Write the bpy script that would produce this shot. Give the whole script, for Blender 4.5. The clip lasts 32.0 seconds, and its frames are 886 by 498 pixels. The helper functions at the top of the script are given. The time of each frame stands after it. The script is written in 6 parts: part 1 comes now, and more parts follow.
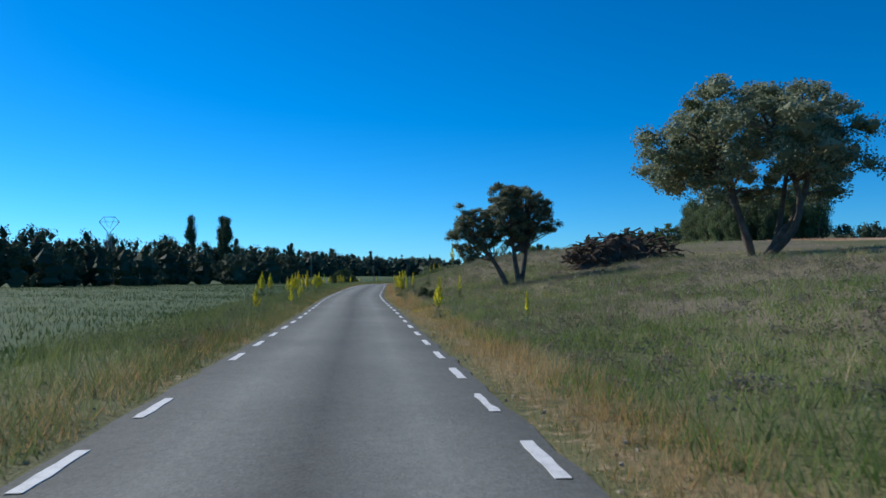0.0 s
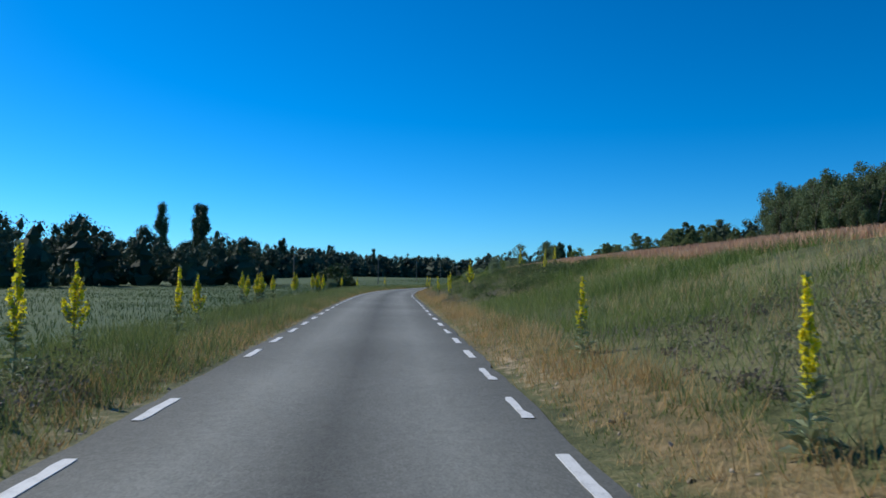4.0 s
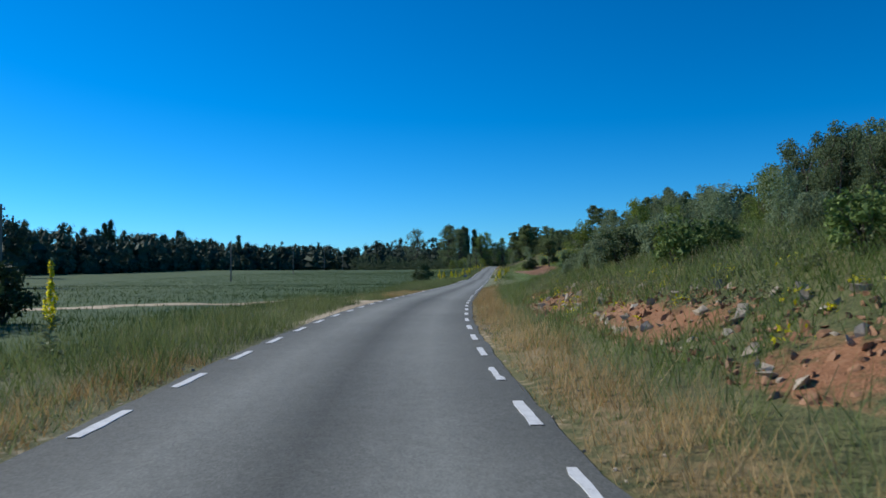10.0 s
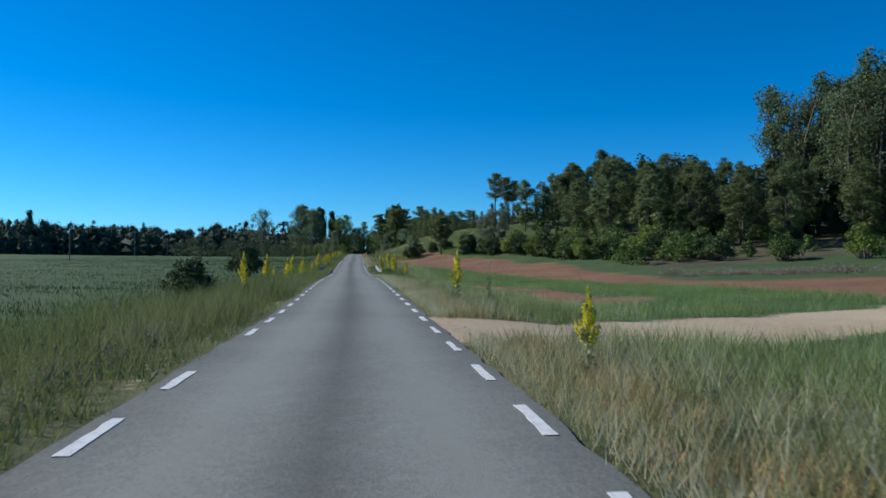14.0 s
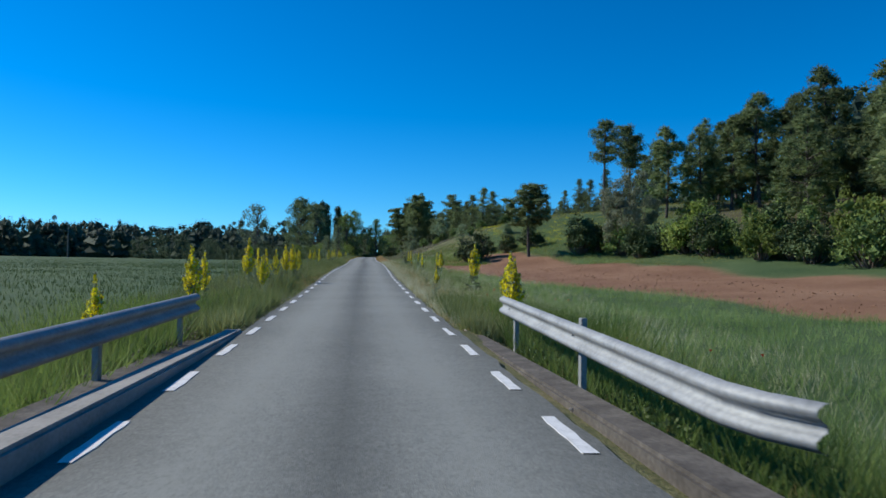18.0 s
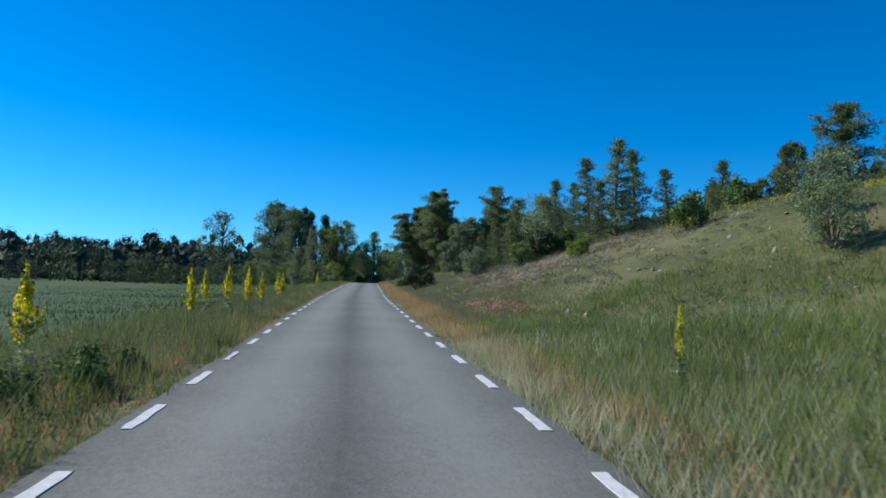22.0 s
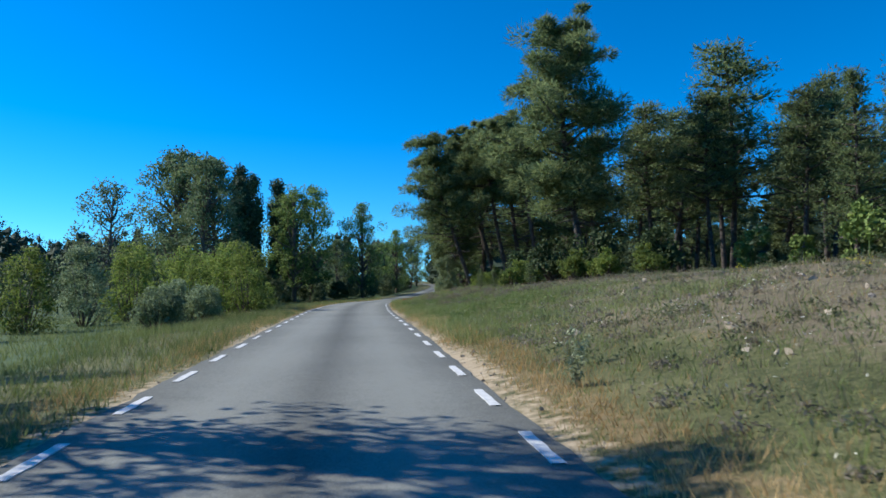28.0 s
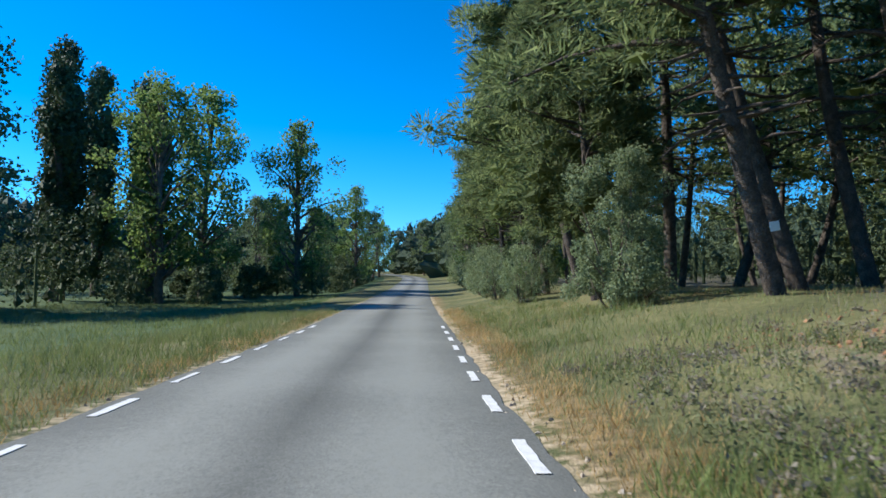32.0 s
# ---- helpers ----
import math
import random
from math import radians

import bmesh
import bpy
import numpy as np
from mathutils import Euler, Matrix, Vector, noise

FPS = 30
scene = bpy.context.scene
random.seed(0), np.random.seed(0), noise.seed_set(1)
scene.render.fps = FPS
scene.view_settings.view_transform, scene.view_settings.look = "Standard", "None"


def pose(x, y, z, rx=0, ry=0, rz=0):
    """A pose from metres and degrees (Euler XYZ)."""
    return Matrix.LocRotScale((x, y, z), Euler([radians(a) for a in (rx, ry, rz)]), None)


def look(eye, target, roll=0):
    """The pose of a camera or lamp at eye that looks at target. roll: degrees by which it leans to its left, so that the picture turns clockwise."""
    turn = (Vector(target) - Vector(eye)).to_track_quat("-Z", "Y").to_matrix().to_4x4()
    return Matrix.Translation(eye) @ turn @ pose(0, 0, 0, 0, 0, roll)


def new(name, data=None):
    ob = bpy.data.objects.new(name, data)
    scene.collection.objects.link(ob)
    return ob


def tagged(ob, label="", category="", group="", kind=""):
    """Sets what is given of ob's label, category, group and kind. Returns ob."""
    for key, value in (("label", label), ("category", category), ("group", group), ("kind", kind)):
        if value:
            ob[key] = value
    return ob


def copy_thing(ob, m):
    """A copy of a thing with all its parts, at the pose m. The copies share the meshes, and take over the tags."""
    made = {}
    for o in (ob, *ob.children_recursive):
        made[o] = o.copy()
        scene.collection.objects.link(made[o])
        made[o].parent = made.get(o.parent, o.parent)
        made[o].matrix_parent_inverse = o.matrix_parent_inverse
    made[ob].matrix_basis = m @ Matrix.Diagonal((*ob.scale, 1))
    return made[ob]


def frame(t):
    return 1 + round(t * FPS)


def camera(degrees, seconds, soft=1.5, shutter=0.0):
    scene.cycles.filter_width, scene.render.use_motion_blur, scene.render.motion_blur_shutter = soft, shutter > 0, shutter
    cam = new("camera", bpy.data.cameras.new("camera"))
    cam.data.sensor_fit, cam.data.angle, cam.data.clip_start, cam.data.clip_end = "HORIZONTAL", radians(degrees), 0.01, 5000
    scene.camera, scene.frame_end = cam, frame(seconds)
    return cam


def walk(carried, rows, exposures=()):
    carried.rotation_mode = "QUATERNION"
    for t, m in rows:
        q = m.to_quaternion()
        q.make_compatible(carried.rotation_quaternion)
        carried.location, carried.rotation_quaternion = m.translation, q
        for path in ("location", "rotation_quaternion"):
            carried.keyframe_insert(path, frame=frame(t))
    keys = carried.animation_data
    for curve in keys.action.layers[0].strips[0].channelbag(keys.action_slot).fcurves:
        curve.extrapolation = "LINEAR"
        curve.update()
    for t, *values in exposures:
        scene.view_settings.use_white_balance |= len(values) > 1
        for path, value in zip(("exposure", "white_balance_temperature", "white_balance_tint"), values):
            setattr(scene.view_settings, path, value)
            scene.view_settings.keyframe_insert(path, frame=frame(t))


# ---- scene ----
cam = camera(62.0, 32.0, soft=1.6, shutter=0.06)
# seconds, x, y, z, pitch from straight down, lean, turn
ROWS = [
    (0.0, 0.0, 0.0, 1.3, 92.62, 0.04, -0.64),
    (0.5, -0.67, 7.22, 1.34, 92.59, -0.33, -0.63),
    (1.0, -1.32, 14.36, 1.37, 92.36, -0.17, -0.58),
    (1.5, -1.97, 21.51, 1.42, 92.7, -0.43, -0.63),
    (2.0, -2.66, 28.68, 1.48, 92.45, -0.6, -0.45),
    (2.5, -3.34, 35.69, 1.55, 92.42, -0.12, -0.18),
    (3.0, -4.04, 42.61, 1.62, 92.74, -0.66, -0.18),
    (3.5, -4.75, 49.44, 1.7, 92.84, -0.73, -0.36),
    (5.5, -6.47, 75.28, 2.05, 92.14, 0.27, -1.34),
    (6.0, -6.87, 81.87, 2.12, 92.35, 0.29, -1.92),
    (6.5, -7.32, 88.62, 2.17, 92.26, -0.77, -2.49),
    (7.0, -7.76, 95.41, 2.22, 92.19, -0.63, -3.14),
    (7.5, -8.11, 102.32, 2.26, 92.67, -0.32, -3.79),
    (8.0, -8.3, 109.41, 2.29, 92.49, 0.56, -4.92),
    (8.5, -8.43, 116.71, 2.32, 92.02, 1.24, -6.28),
    (9.0, -8.38, 124.06, 2.35, 92.15, 1.46, -7.65),
    (9.5, -8.14, 131.2, 2.39, 92.15, 1.35, -8.67),
    (10.0, -7.63, 138.04, 2.42, 92.06, 0.44, -9.93),
    (10.5, -6.95, 144.79, 2.47, 92.31, 0.26, -11.48),
    (11.0, -6.07, 151.46, 2.53, 92.33, 1.08, -13.32),
    (11.5, -4.96, 158.16, 2.58, 92.19, 1.26, -15.17),
    (12.0, -3.56, 165.11, 2.63, 91.86, 1.26, -17.17),
    (12.5, -1.9, 172.44, 2.64, 91.81, 0.01, -19.47),
    (13.0, -0.09, 179.87, 2.65, 91.6, -0.12, -20.57),
    (13.5, 1.8, 187.27, 2.66, 91.68, -1.0, -21.11),
    (14.0, 3.77, 194.52, 2.68, 91.2, -0.26, -21.13),
    (14.5, 5.7, 201.88, 2.74, 91.37, -0.6, -20.89),
    (16.5, 13.42, 232.64, 3.09, 91.09, -1.7, -20.52),
    (17.0, 15.43, 240.47, 3.09, 90.99, -1.53, -20.72),
    (17.5, 17.42, 248.42, 3.04, 91.65, -1.66, -20.69),
    (18.0, 19.27, 256.31, 3.01, 91.65, -0.74, -20.42),
    (18.5, 21.12, 264.31, 3.12, 93.47, -2.32, -20.5),
    (19.0, 23.19, 272.26, 3.31, 92.95, -1.6, -20.87),
    (19.5, 25.37, 280.59, 3.55, 93.59, -0.74, -20.89),
    (20.0, 27.62, 289.28, 3.83, 93.36, -0.43, -20.74),
    (20.5, 29.93, 298.18, 4.1, 92.92, -0.62, -20.73),
    (21.0, 32.27, 307.16, 4.36, 93.49, -1.42, -21.01),
    (21.5, 34.64, 316.07, 4.58, 93.26, -0.71, -20.96),
    (22.0, 36.9, 324.87, 4.78, 93.42, -1.47, -20.86),
    (22.5, 39.09, 333.54, 4.97, 93.38, -0.89, -20.82),
    (23.0, 41.21, 342.05, 5.15, 93.82, -1.1, -20.96),
    (23.5, 43.32, 350.52, 5.35, 93.53, -1.16, -21.05),
    (24.0, 45.52, 358.86, 5.56, 93.28, -0.68, -21.09),
    (24.5, 47.74, 367.08, 5.77, 93.34, -1.39, -21.13),
    (25.0, 49.96, 375.14, 5.98, 92.98, -0.75, -21.03),
    (25.5, 52.15, 383.17, 6.18, 93.07, -1.0, -20.97),
    (27.5, 60.73, 414.79, 6.92, 93.48, -0.0, -21.99),
    (28.0, 62.95, 422.61, 7.1, 93.37, 0.55, -22.05),
    (28.5, 65.18, 430.39, 7.23, 92.79, 0.71, -22.0),
    (29.0, 67.34, 438.16, 7.35, 92.93, 1.14, -22.15),
    (29.5, 69.5, 445.75, 7.44, 92.64, 1.52, -22.44),
    (30.0, 71.67, 453.25, 7.5, 92.14, 1.32, -22.96),
    (30.5, 73.9, 460.67, 7.54, 91.49, 2.39, -23.45),
    (31.0, 76.26, 468.1, 7.56, 91.96, 1.81, -24.07),
    (31.5, 78.77, 475.7, 7.57, 92.36, 1.05, -25.08),
    (32.0, 81.44, 483.28, 7.57, 92.75, -0.6, -26.1),
]
walk(cam, [(t, pose(x, y, z, rx, ry, rz)) for t, x, y, z, rx, ry, rz in ROWS],
     [(0, -0.15), (14, -0.1), (20, 0.1), (25, 0.14), (28, 0.4), (32, 0.68)])

# ---- light ----
SUN_AZ, SUN_EL = 52.0, 35.0      # degrees: to the left of +y, above the ground
world = bpy.data.worlds.new("world")
scene.world = world
world.use_nodes = True
wn, wl = world.node_tree.nodes, world.node_tree.links
sky = wn.new("ShaderNodeTexSky")
sky.sky_type, sky.sun_disc = "NISHITA", False
sky.sun_elevation, sky.sun_rotation = radians(SUN_EL), radians(-SUN_AZ)
sky.altitude, sky.air_density, sky.dust_density, sky.ozone_density = 900, 1.0, 0.3, 3.0
deep = wn.new("ShaderNodeHueSaturation")
deep.inputs["Saturation"].default_value = 1.15
tint = wn.new("ShaderNodeMix")
tint.data_type, tint.blend_type = "RGBA", "MULTIPLY"
tint.inputs["Factor"].default_value = 1.0
tint.inputs["B"].default_value = (0.42, 0.82, 1.2, 1)
wl.new(sky.outputs[0], tint.inputs["A"])
wl.new(tint.outputs["Result"], deep.inputs["Color"])
# a deep clear sky: the part away from the sun falls off more steeply
grey, fall, contrast = wn.new("ShaderNodeRGBToBW"), wn.new("ShaderNodeMath"), wn.new("ShaderNodeVectorMath")
fall.operation, fall.inputs[1].default_value = "POWER", 0.13
contrast.operation = "SCALE"
wl.new(deep.outputs[0], grey.inputs[0])
wl.new(grey.outputs[0], fall.inputs[0])
wl.new(deep.outputs[0], contrast.inputs[0])
wl.new(fall.outputs[0], contrast.inputs["Scale"])
wl.new(contrast.outputs[0], wn["Background"].inputs["Color"])
wn["Background"].inputs["Strength"].default_value = 0.101
sun = new("sun", bpy.data.lights.new("sun", "SUN"))
sun.data.energy, sun.data.angle, sun.data.color = 4.8, radians(0.5), (0.96, 0.93, 0.85)
sun.matrix_world = look((0, 0, 60), (60 * math.sin(radians(SUN_AZ)), -60 * math.cos(radians(SUN_AZ)), 60 - 60 * math.tan(radians(SUN_EL))))
scene.view_settings.exposure = 0.0

# ---- ground plan: s runs along the road, u across it (right is plus) ----
ROAD = [(-0.4, -0.0, 0.0), (-2.62, 22.9, 0.14), (-4.96, 46.6, 0.37), (-6.62, 70.1, 0.68), (-8.12, 94.1, 0.91), (-9.02, 118.2, 1.03),
        (-7.96, 140.7, 1.14), (-4.08, 163.9, 1.31), (1.54, 187.3, 1.37), (7.34, 209.7, 1.53), (13.28, 232.8, 1.76), (19.14, 256.4, 1.76),
        (24.85, 279.1, 2.22), (30.72, 301.9, 2.9), (36.74, 324.9, 3.47), (42.32, 347.2, 3.97), (48.34, 370.4, 4.55), (54.35, 392.7, 5.1),
        (60.76, 416.4, 5.65), (66.8, 438.3, 6.04), (73.23, 460.9, 6.23), (80.61, 483.6, 6.27)]
HALF = 2.03          # half the asphalt's width


def centre_line():
    """The road's middle, a point each metre: s, x, y, z."""
    pts = [np.array(p) for p in ROAD]
    back = (pts[0] - pts[1]) * np.array([1, 1, 0]) / np.linalg.norm((pts[0] - pts[1])[:2])
    on = np.array([math.sin(radians(23.4)), math.cos(radians(23.4)), 0.0])
    pts = [pts[0] + back * d for d in (400, 150, 60, 25)] + pts
    aside = np.array([-on[1], on[0], 0.0])
    for d, z, off in ((22, 6.25, 0), (50, 6.45, -.3), (90, 7.2, -1.2), (150, 8.9, -1.6), (220, 10.4, 6), (500, 13.0, 110), (1500, 14.0, 300)):
        q = np.array(ROAD[-1]) + on * d + aside * off
        pts.append(np.array([q[0], q[1], z]))
    pts = np.array(pts)
    s = np.concatenate([[0], np.cumsum(np.linalg.norm(np.diff(pts[:, :2], axis=0), axis=1))])
    s -= s[4]
    fine = np.arange(-390.0, 1600.0, 1.0)
    cols = [fine]
    for i in range(3):
        m = np.gradient(pts[:, i], s)
        k = np.clip(np.searchsorted(s, fine) - 1, 0, len(s) - 2)
        h = s[k + 1] - s[k]
        f = (fine - s[k]) / h
        cols.append((2 * f**3 - 3 * f**2 + 1) * pts[k, i] + (f**3 - 2 * f**2 + f) * h * m[k]
                    + (-2 * f**3 + 3 * f**2) * pts[k + 1, i] + (f**3 - f**2) * h * m[k + 1])
    return np.array(cols)


LINE = centre_line()
# small sideways wander of the road
SWAY = np.interp(LINE[0], [30, 50, 72, 90, 102, 117, 130, 143, 158, 173, 188, 202, 214, 235, 284, 299, 320, 335, 356, 370, 390, 455, 472, 495], [0, -.12, 0, .03, -.03, .04, -.1, -.08, -.17, 0, .03, .15, .17, .05, .02, -.02, .06, .1, .05, -.02, .02, 0, -.1, 0])
LINE[1] += SWAY
# across-directions turn evenly, so that they never cross
HEAD_S, HEAD_A = np.array([-390, -40, 60, 160, 240, 430, 560, 1600]), np.radians([-5.3, -5.3, -4.3, 6.0, 13.0, 16.0, 22.0, 23.4])


def road_z(s):
    return np.interp(s, LINE[0], LINE[3])


def xy(s, u):
    """Plan place of (s, u)."""
    a = np.interp(s, HEAD_S, HEAD_A)
    return np.interp(s, LINE[0], LINE[1]) + u * np.cos(a), np.interp(s, LINE[0], LINE[2]) - u * np.sin(a)


# heights above the road at these distances from its middle, station by station
OFF = np.array([2.0, 4.0, 6.0, 9.0, 14.0, 25.0, 45.0, 80.0, 140.0, 300.0])
RIGHT_A = {-60: (-.03, .1, .4, .9, 1.8, 2.6, 3.0, 3.5, 4, 4), 12: (-.03, .1, .4, .9, 1.7, 2.8, 3.2, 3.6, 4, 4),
           35: (-.03, .35, .8, 1.35, 2.0, 2.8, 3.3, 4, 4, 4), 46: (-.03, .64, 1.4, 2.3, 3.0, 3.6, 3.9, 4, 4, 4), 50: (-.03, .7, 1.5, 2.5, 3.2, 3.8, 4, 4, 4, 4),
           75: (-.03, .4, .9, 1.8, 2.6, 3.7, 5, 6, 7, 7), 125: (-.03, .3, .9, 1.9, 2.7, 3.8, 5, 6, 7, 8),
           150: (-.03, .3, 1.4, 2.3, 2.7, 3.0, 3.5, 4.5, 6, 8)}
RIGHT_B = {177: (-.03, .15, 1.0, 2.2, 2.8, 3.0, 3.3, 4, 6, 8), 186: (-.03, .1, .7, 1.7, 2.2, 2.5, 3.0, 3.6, 5.5, 8),
           194: (-.04, .0, .1, .3, .5, .8, 1.3, 2.5, 5, 8), 207: (-.04, -.1, -.2, -.3, -.2, .1, .6, 2, 4.5, 8), 256: (-.04, -.4, -.7, -.8, -.8, -.5, .8, 4, 7, 9), 267: (-.04, -1.1, -1.3, -1.0, -.8, -.5, .9, 4, 7, 9),
           279: (-.04, -.4, -.6, -.8, -.8, -.5, 1.2, 4.5, 7.5, 9.5),
           300: (-.04, -.3, -.5, -.6, -.5, -.1, 2.2, 6, 9, 11), 322: (-.04, -.2, -.3, -.4, -.3, 1.2, 5.0, 8, 11, 12),
           338: (-.03, .0, .1, .3, 1.2, 3.8, 7.5, 10, 12, 13)}
RIGHT_C = {354: (-.03, .2, .8, 2.0, 4.2, 6.4, 8.5, 10.5, 12, 13), 368: (-.03, .2, .9, 2.0, 3.6, 5.4, 7.5, 9, 11, 12),
           390: (-.03, .2, .8, 1.7, 2.3, 3.0, 4, 5.5, 7, 8), 430: (-.03, .3, .8, 1.5, 2.0, 2.6, 3.2, 4, 5, 6),
           464: (-.03, .2, .6, 1.1, 1.6, 2.0, 2.3, 3, 4, 4), 500: (-.03, .2, .7, 1.15, 1.35, 1.5, 1.8, 2, 3, 3), 518: (-.03, .2, .65, 1.15, 1.3, 1.4, 1.7, 2, 3, 3),
           560: (-.03, .1, .4, .8, 1.0, 1.1, 1.2, 1.5, 2, 2), 1600: (-.03, .1, .3, .5, .7, .9, 1.0, 1.5, 2, 2)}
LEFT = {-60: (-.03, -.1, -.3, -.5, -.5, -.4, -.2, 0, .2, .5), 80: (-.03, -.1, -.4, -.6, -.6, -.6, -.5, -.4, -.2, 0),
        150: (-.03, -.05, -.1, -.3, -.5, -.6, -.6, -.5, -.3, 0), 200: (-.03, -.15, -.4, -.5, -.6, -.6, -.6, -.5, -.3, 0),
        256: (-.04, -.3, -.6, -.7, -.7, -.7, -.7, -.6, -.4, 0), 267: (-.04, -.9, -1.1, -.8, -.7, -.7, -.7, -.6, -.4, 0),
        279: (-.04, -.2, -.5, -.7, -.7, -.7, -.7, -.6, -.4, 0), 330: (-.03, -.1, -.4, -.6, -.8, -.9, -.9, -.7, -.3, 0),
        410: (-.03, -.1, -.4, -.9, -1.3, -1.6, -1.6, -1.3, -.8, 0), 455: (-.03, -.1, -.3, -.6, -.9, -1.2, -1.2, -1, -.6, 0),
        1600: (-.03, -.1, -.2, -.4, -.5, -.6, -.6, -.5, -.3, 0)}


def station_table(*parts):
    rows = sorted(kv for p in parts for kv in p.items())
    return np.array([r[0] for r in rows], float), np.array([r[1] for r in rows])


RS, RV = station_table(RIGHT_A, RIGHT_B, RIGHT_C)
LS, LV = station_table(LEFT)


def wobble(x, y, size, seed=0.0):
    """A cheap smooth roughness between -1 and 1."""
    a, b = x / size + seed, y / size - seed * 0.7
    return (np.sin(a * 1.7 + 1.3 * np.sin(b * 1.1)) + np.sin(b * 2.3 + 1.7 * np.sin(a * 0.9 + 2)) + np.sin((a + b) * 3.1 + 1.1)) / 3


def turned_strip(s, u):
    """1 on the strip of freshly turned-up earth beside the field track, 0 off it."""
    away = s - 198.5 - .42 * (u - 8)
    return np.clip(u - 7.4, 0, 1) * np.clip(38 - u, 0, 1) * np.clip(away / 1.2, 0, 1) * np.clip((7 + .3 * (u - 8) - away) / 1.5, 0, 1)


def rel(s, u):
    s, u = np.broadcast_arrays(np.asarray(s, float), np.asarray(u, float))
    out = np.empty(s.shape)
    for side, st, va in ((1, RS, RV), (-1, LS, LV)):
        k = np.clip(np.searchsorted(st, s) - 1, 0, len(st) - 2)
        f = np.clip((s - st[k]) / (st[k + 1] - st[k]), 0, 1)
        f = f * f * (3 - 2 * f)
        a = np.clip(np.abs(u), OFF[0], OFF[-1])
        j = np.clip(np.searchsorted(OFF, a) - 1, 0, len(OFF) - 2)
        g = (a - OFF[j]) / (OFF[j + 1] - OFF[j])
        lo = va[k, j] * (1 - g) + va[k, j + 1] * g
        hi = va[k + 1, j] * (1 - g) + va[k + 1, j + 1] * g
        m = (u >= 0) if side > 0 else (u < 0)
        out[m] = (lo * (1 - f) + hi * f)[m]
    rough = np.clip((np.abs(u) - 2.1) / 3, 0, 1)
    return out + rough * (0.07 * wobble(s, u, 2.3) + 0.12 * wobble(s, u, 7.0, 3.0)) + np.where(np.abs(u) < 1.7, -0.04, 0) + .5 * turned_strip(s, u)


def ground_z(s, u):
    return road_z(s) + rel(s, u)


def spot(s, u, lift=0.0):
    x, y = xy(s, u)
    return float(x), float(y), float(ground_z(s, u)) + lift
# ---- end of plan ----

# ---- materials ----
def nodes_of(name, rough=0.9):
    m = bpy.data.materials.new(name)
    m.use_nodes = True
    b = m.node_tree.nodes["Principled BSDF"]
    b.inputs["Roughness"].default_value = rough
    b.inputs["Specular IOR Level"].default_value = 0.25
    return m, m.node_tree.nodes, m.node_tree.links, b


def ramp_of(n, colours, lo=0.3, hi=0.7):
    r = n.new("ShaderNodeValToRGB")
    e = r.color_ramp.elements
    while len(e) < len(colours):
        e.new(0.5)
    for i, c in enumerate(colours):
        e[i].position = lo + (hi - lo) * i / max(1, len(colours) - 1)
        e[i].color = (*c, 1)
    return r


def noise_of(n, l, scale, detail=4.0, coords="Object"):
    t = n.new("ShaderNodeTexNoise")
    t.inputs["Scale"].default_value, t.inputs["Detail"].default_value = scale, detail
    c = n.new("ShaderNodeTexCoord")
    l.new(c.outputs[coords], t.inputs["Vector"])
    return t


def surface(name, colours, scale=1.0, fine=12.0, rough=0.9, bump=0.3, dist=0.02, metal=0.0):
    """Two noises, coarse and fine, give the colour and the relief."""
    m, n, l, b = nodes_of(name, rough)
    big, small = noise_of(n, l, scale), noise_of(n, l, fine, 6)
    mix = n.new("ShaderNodeMix")
    mix.inputs["Factor"].default_value = 0.45
    l.new(big.outputs["Fac"], mix.inputs["A"])
    l.new(small.outputs["Fac"], mix.inputs["B"])
    r = ramp_of(n, colours)
    l.new(mix.outputs["Result"], r.inputs["Fac"])
    l.new(r.outputs["Color"], b.inputs["Base Color"])
    b.inputs["Metallic"].default_value = metal
    if bump:
        k = n.new("ShaderNodeBump")
        k.inputs["Strength"].default_value, k.inputs["Distance"].default_value = bump, dist
        l.new(small.outputs["Fac"], k.inputs["Height"])
        l.new(k.outputs["Normal"], b.inputs["Normal"])
    return m


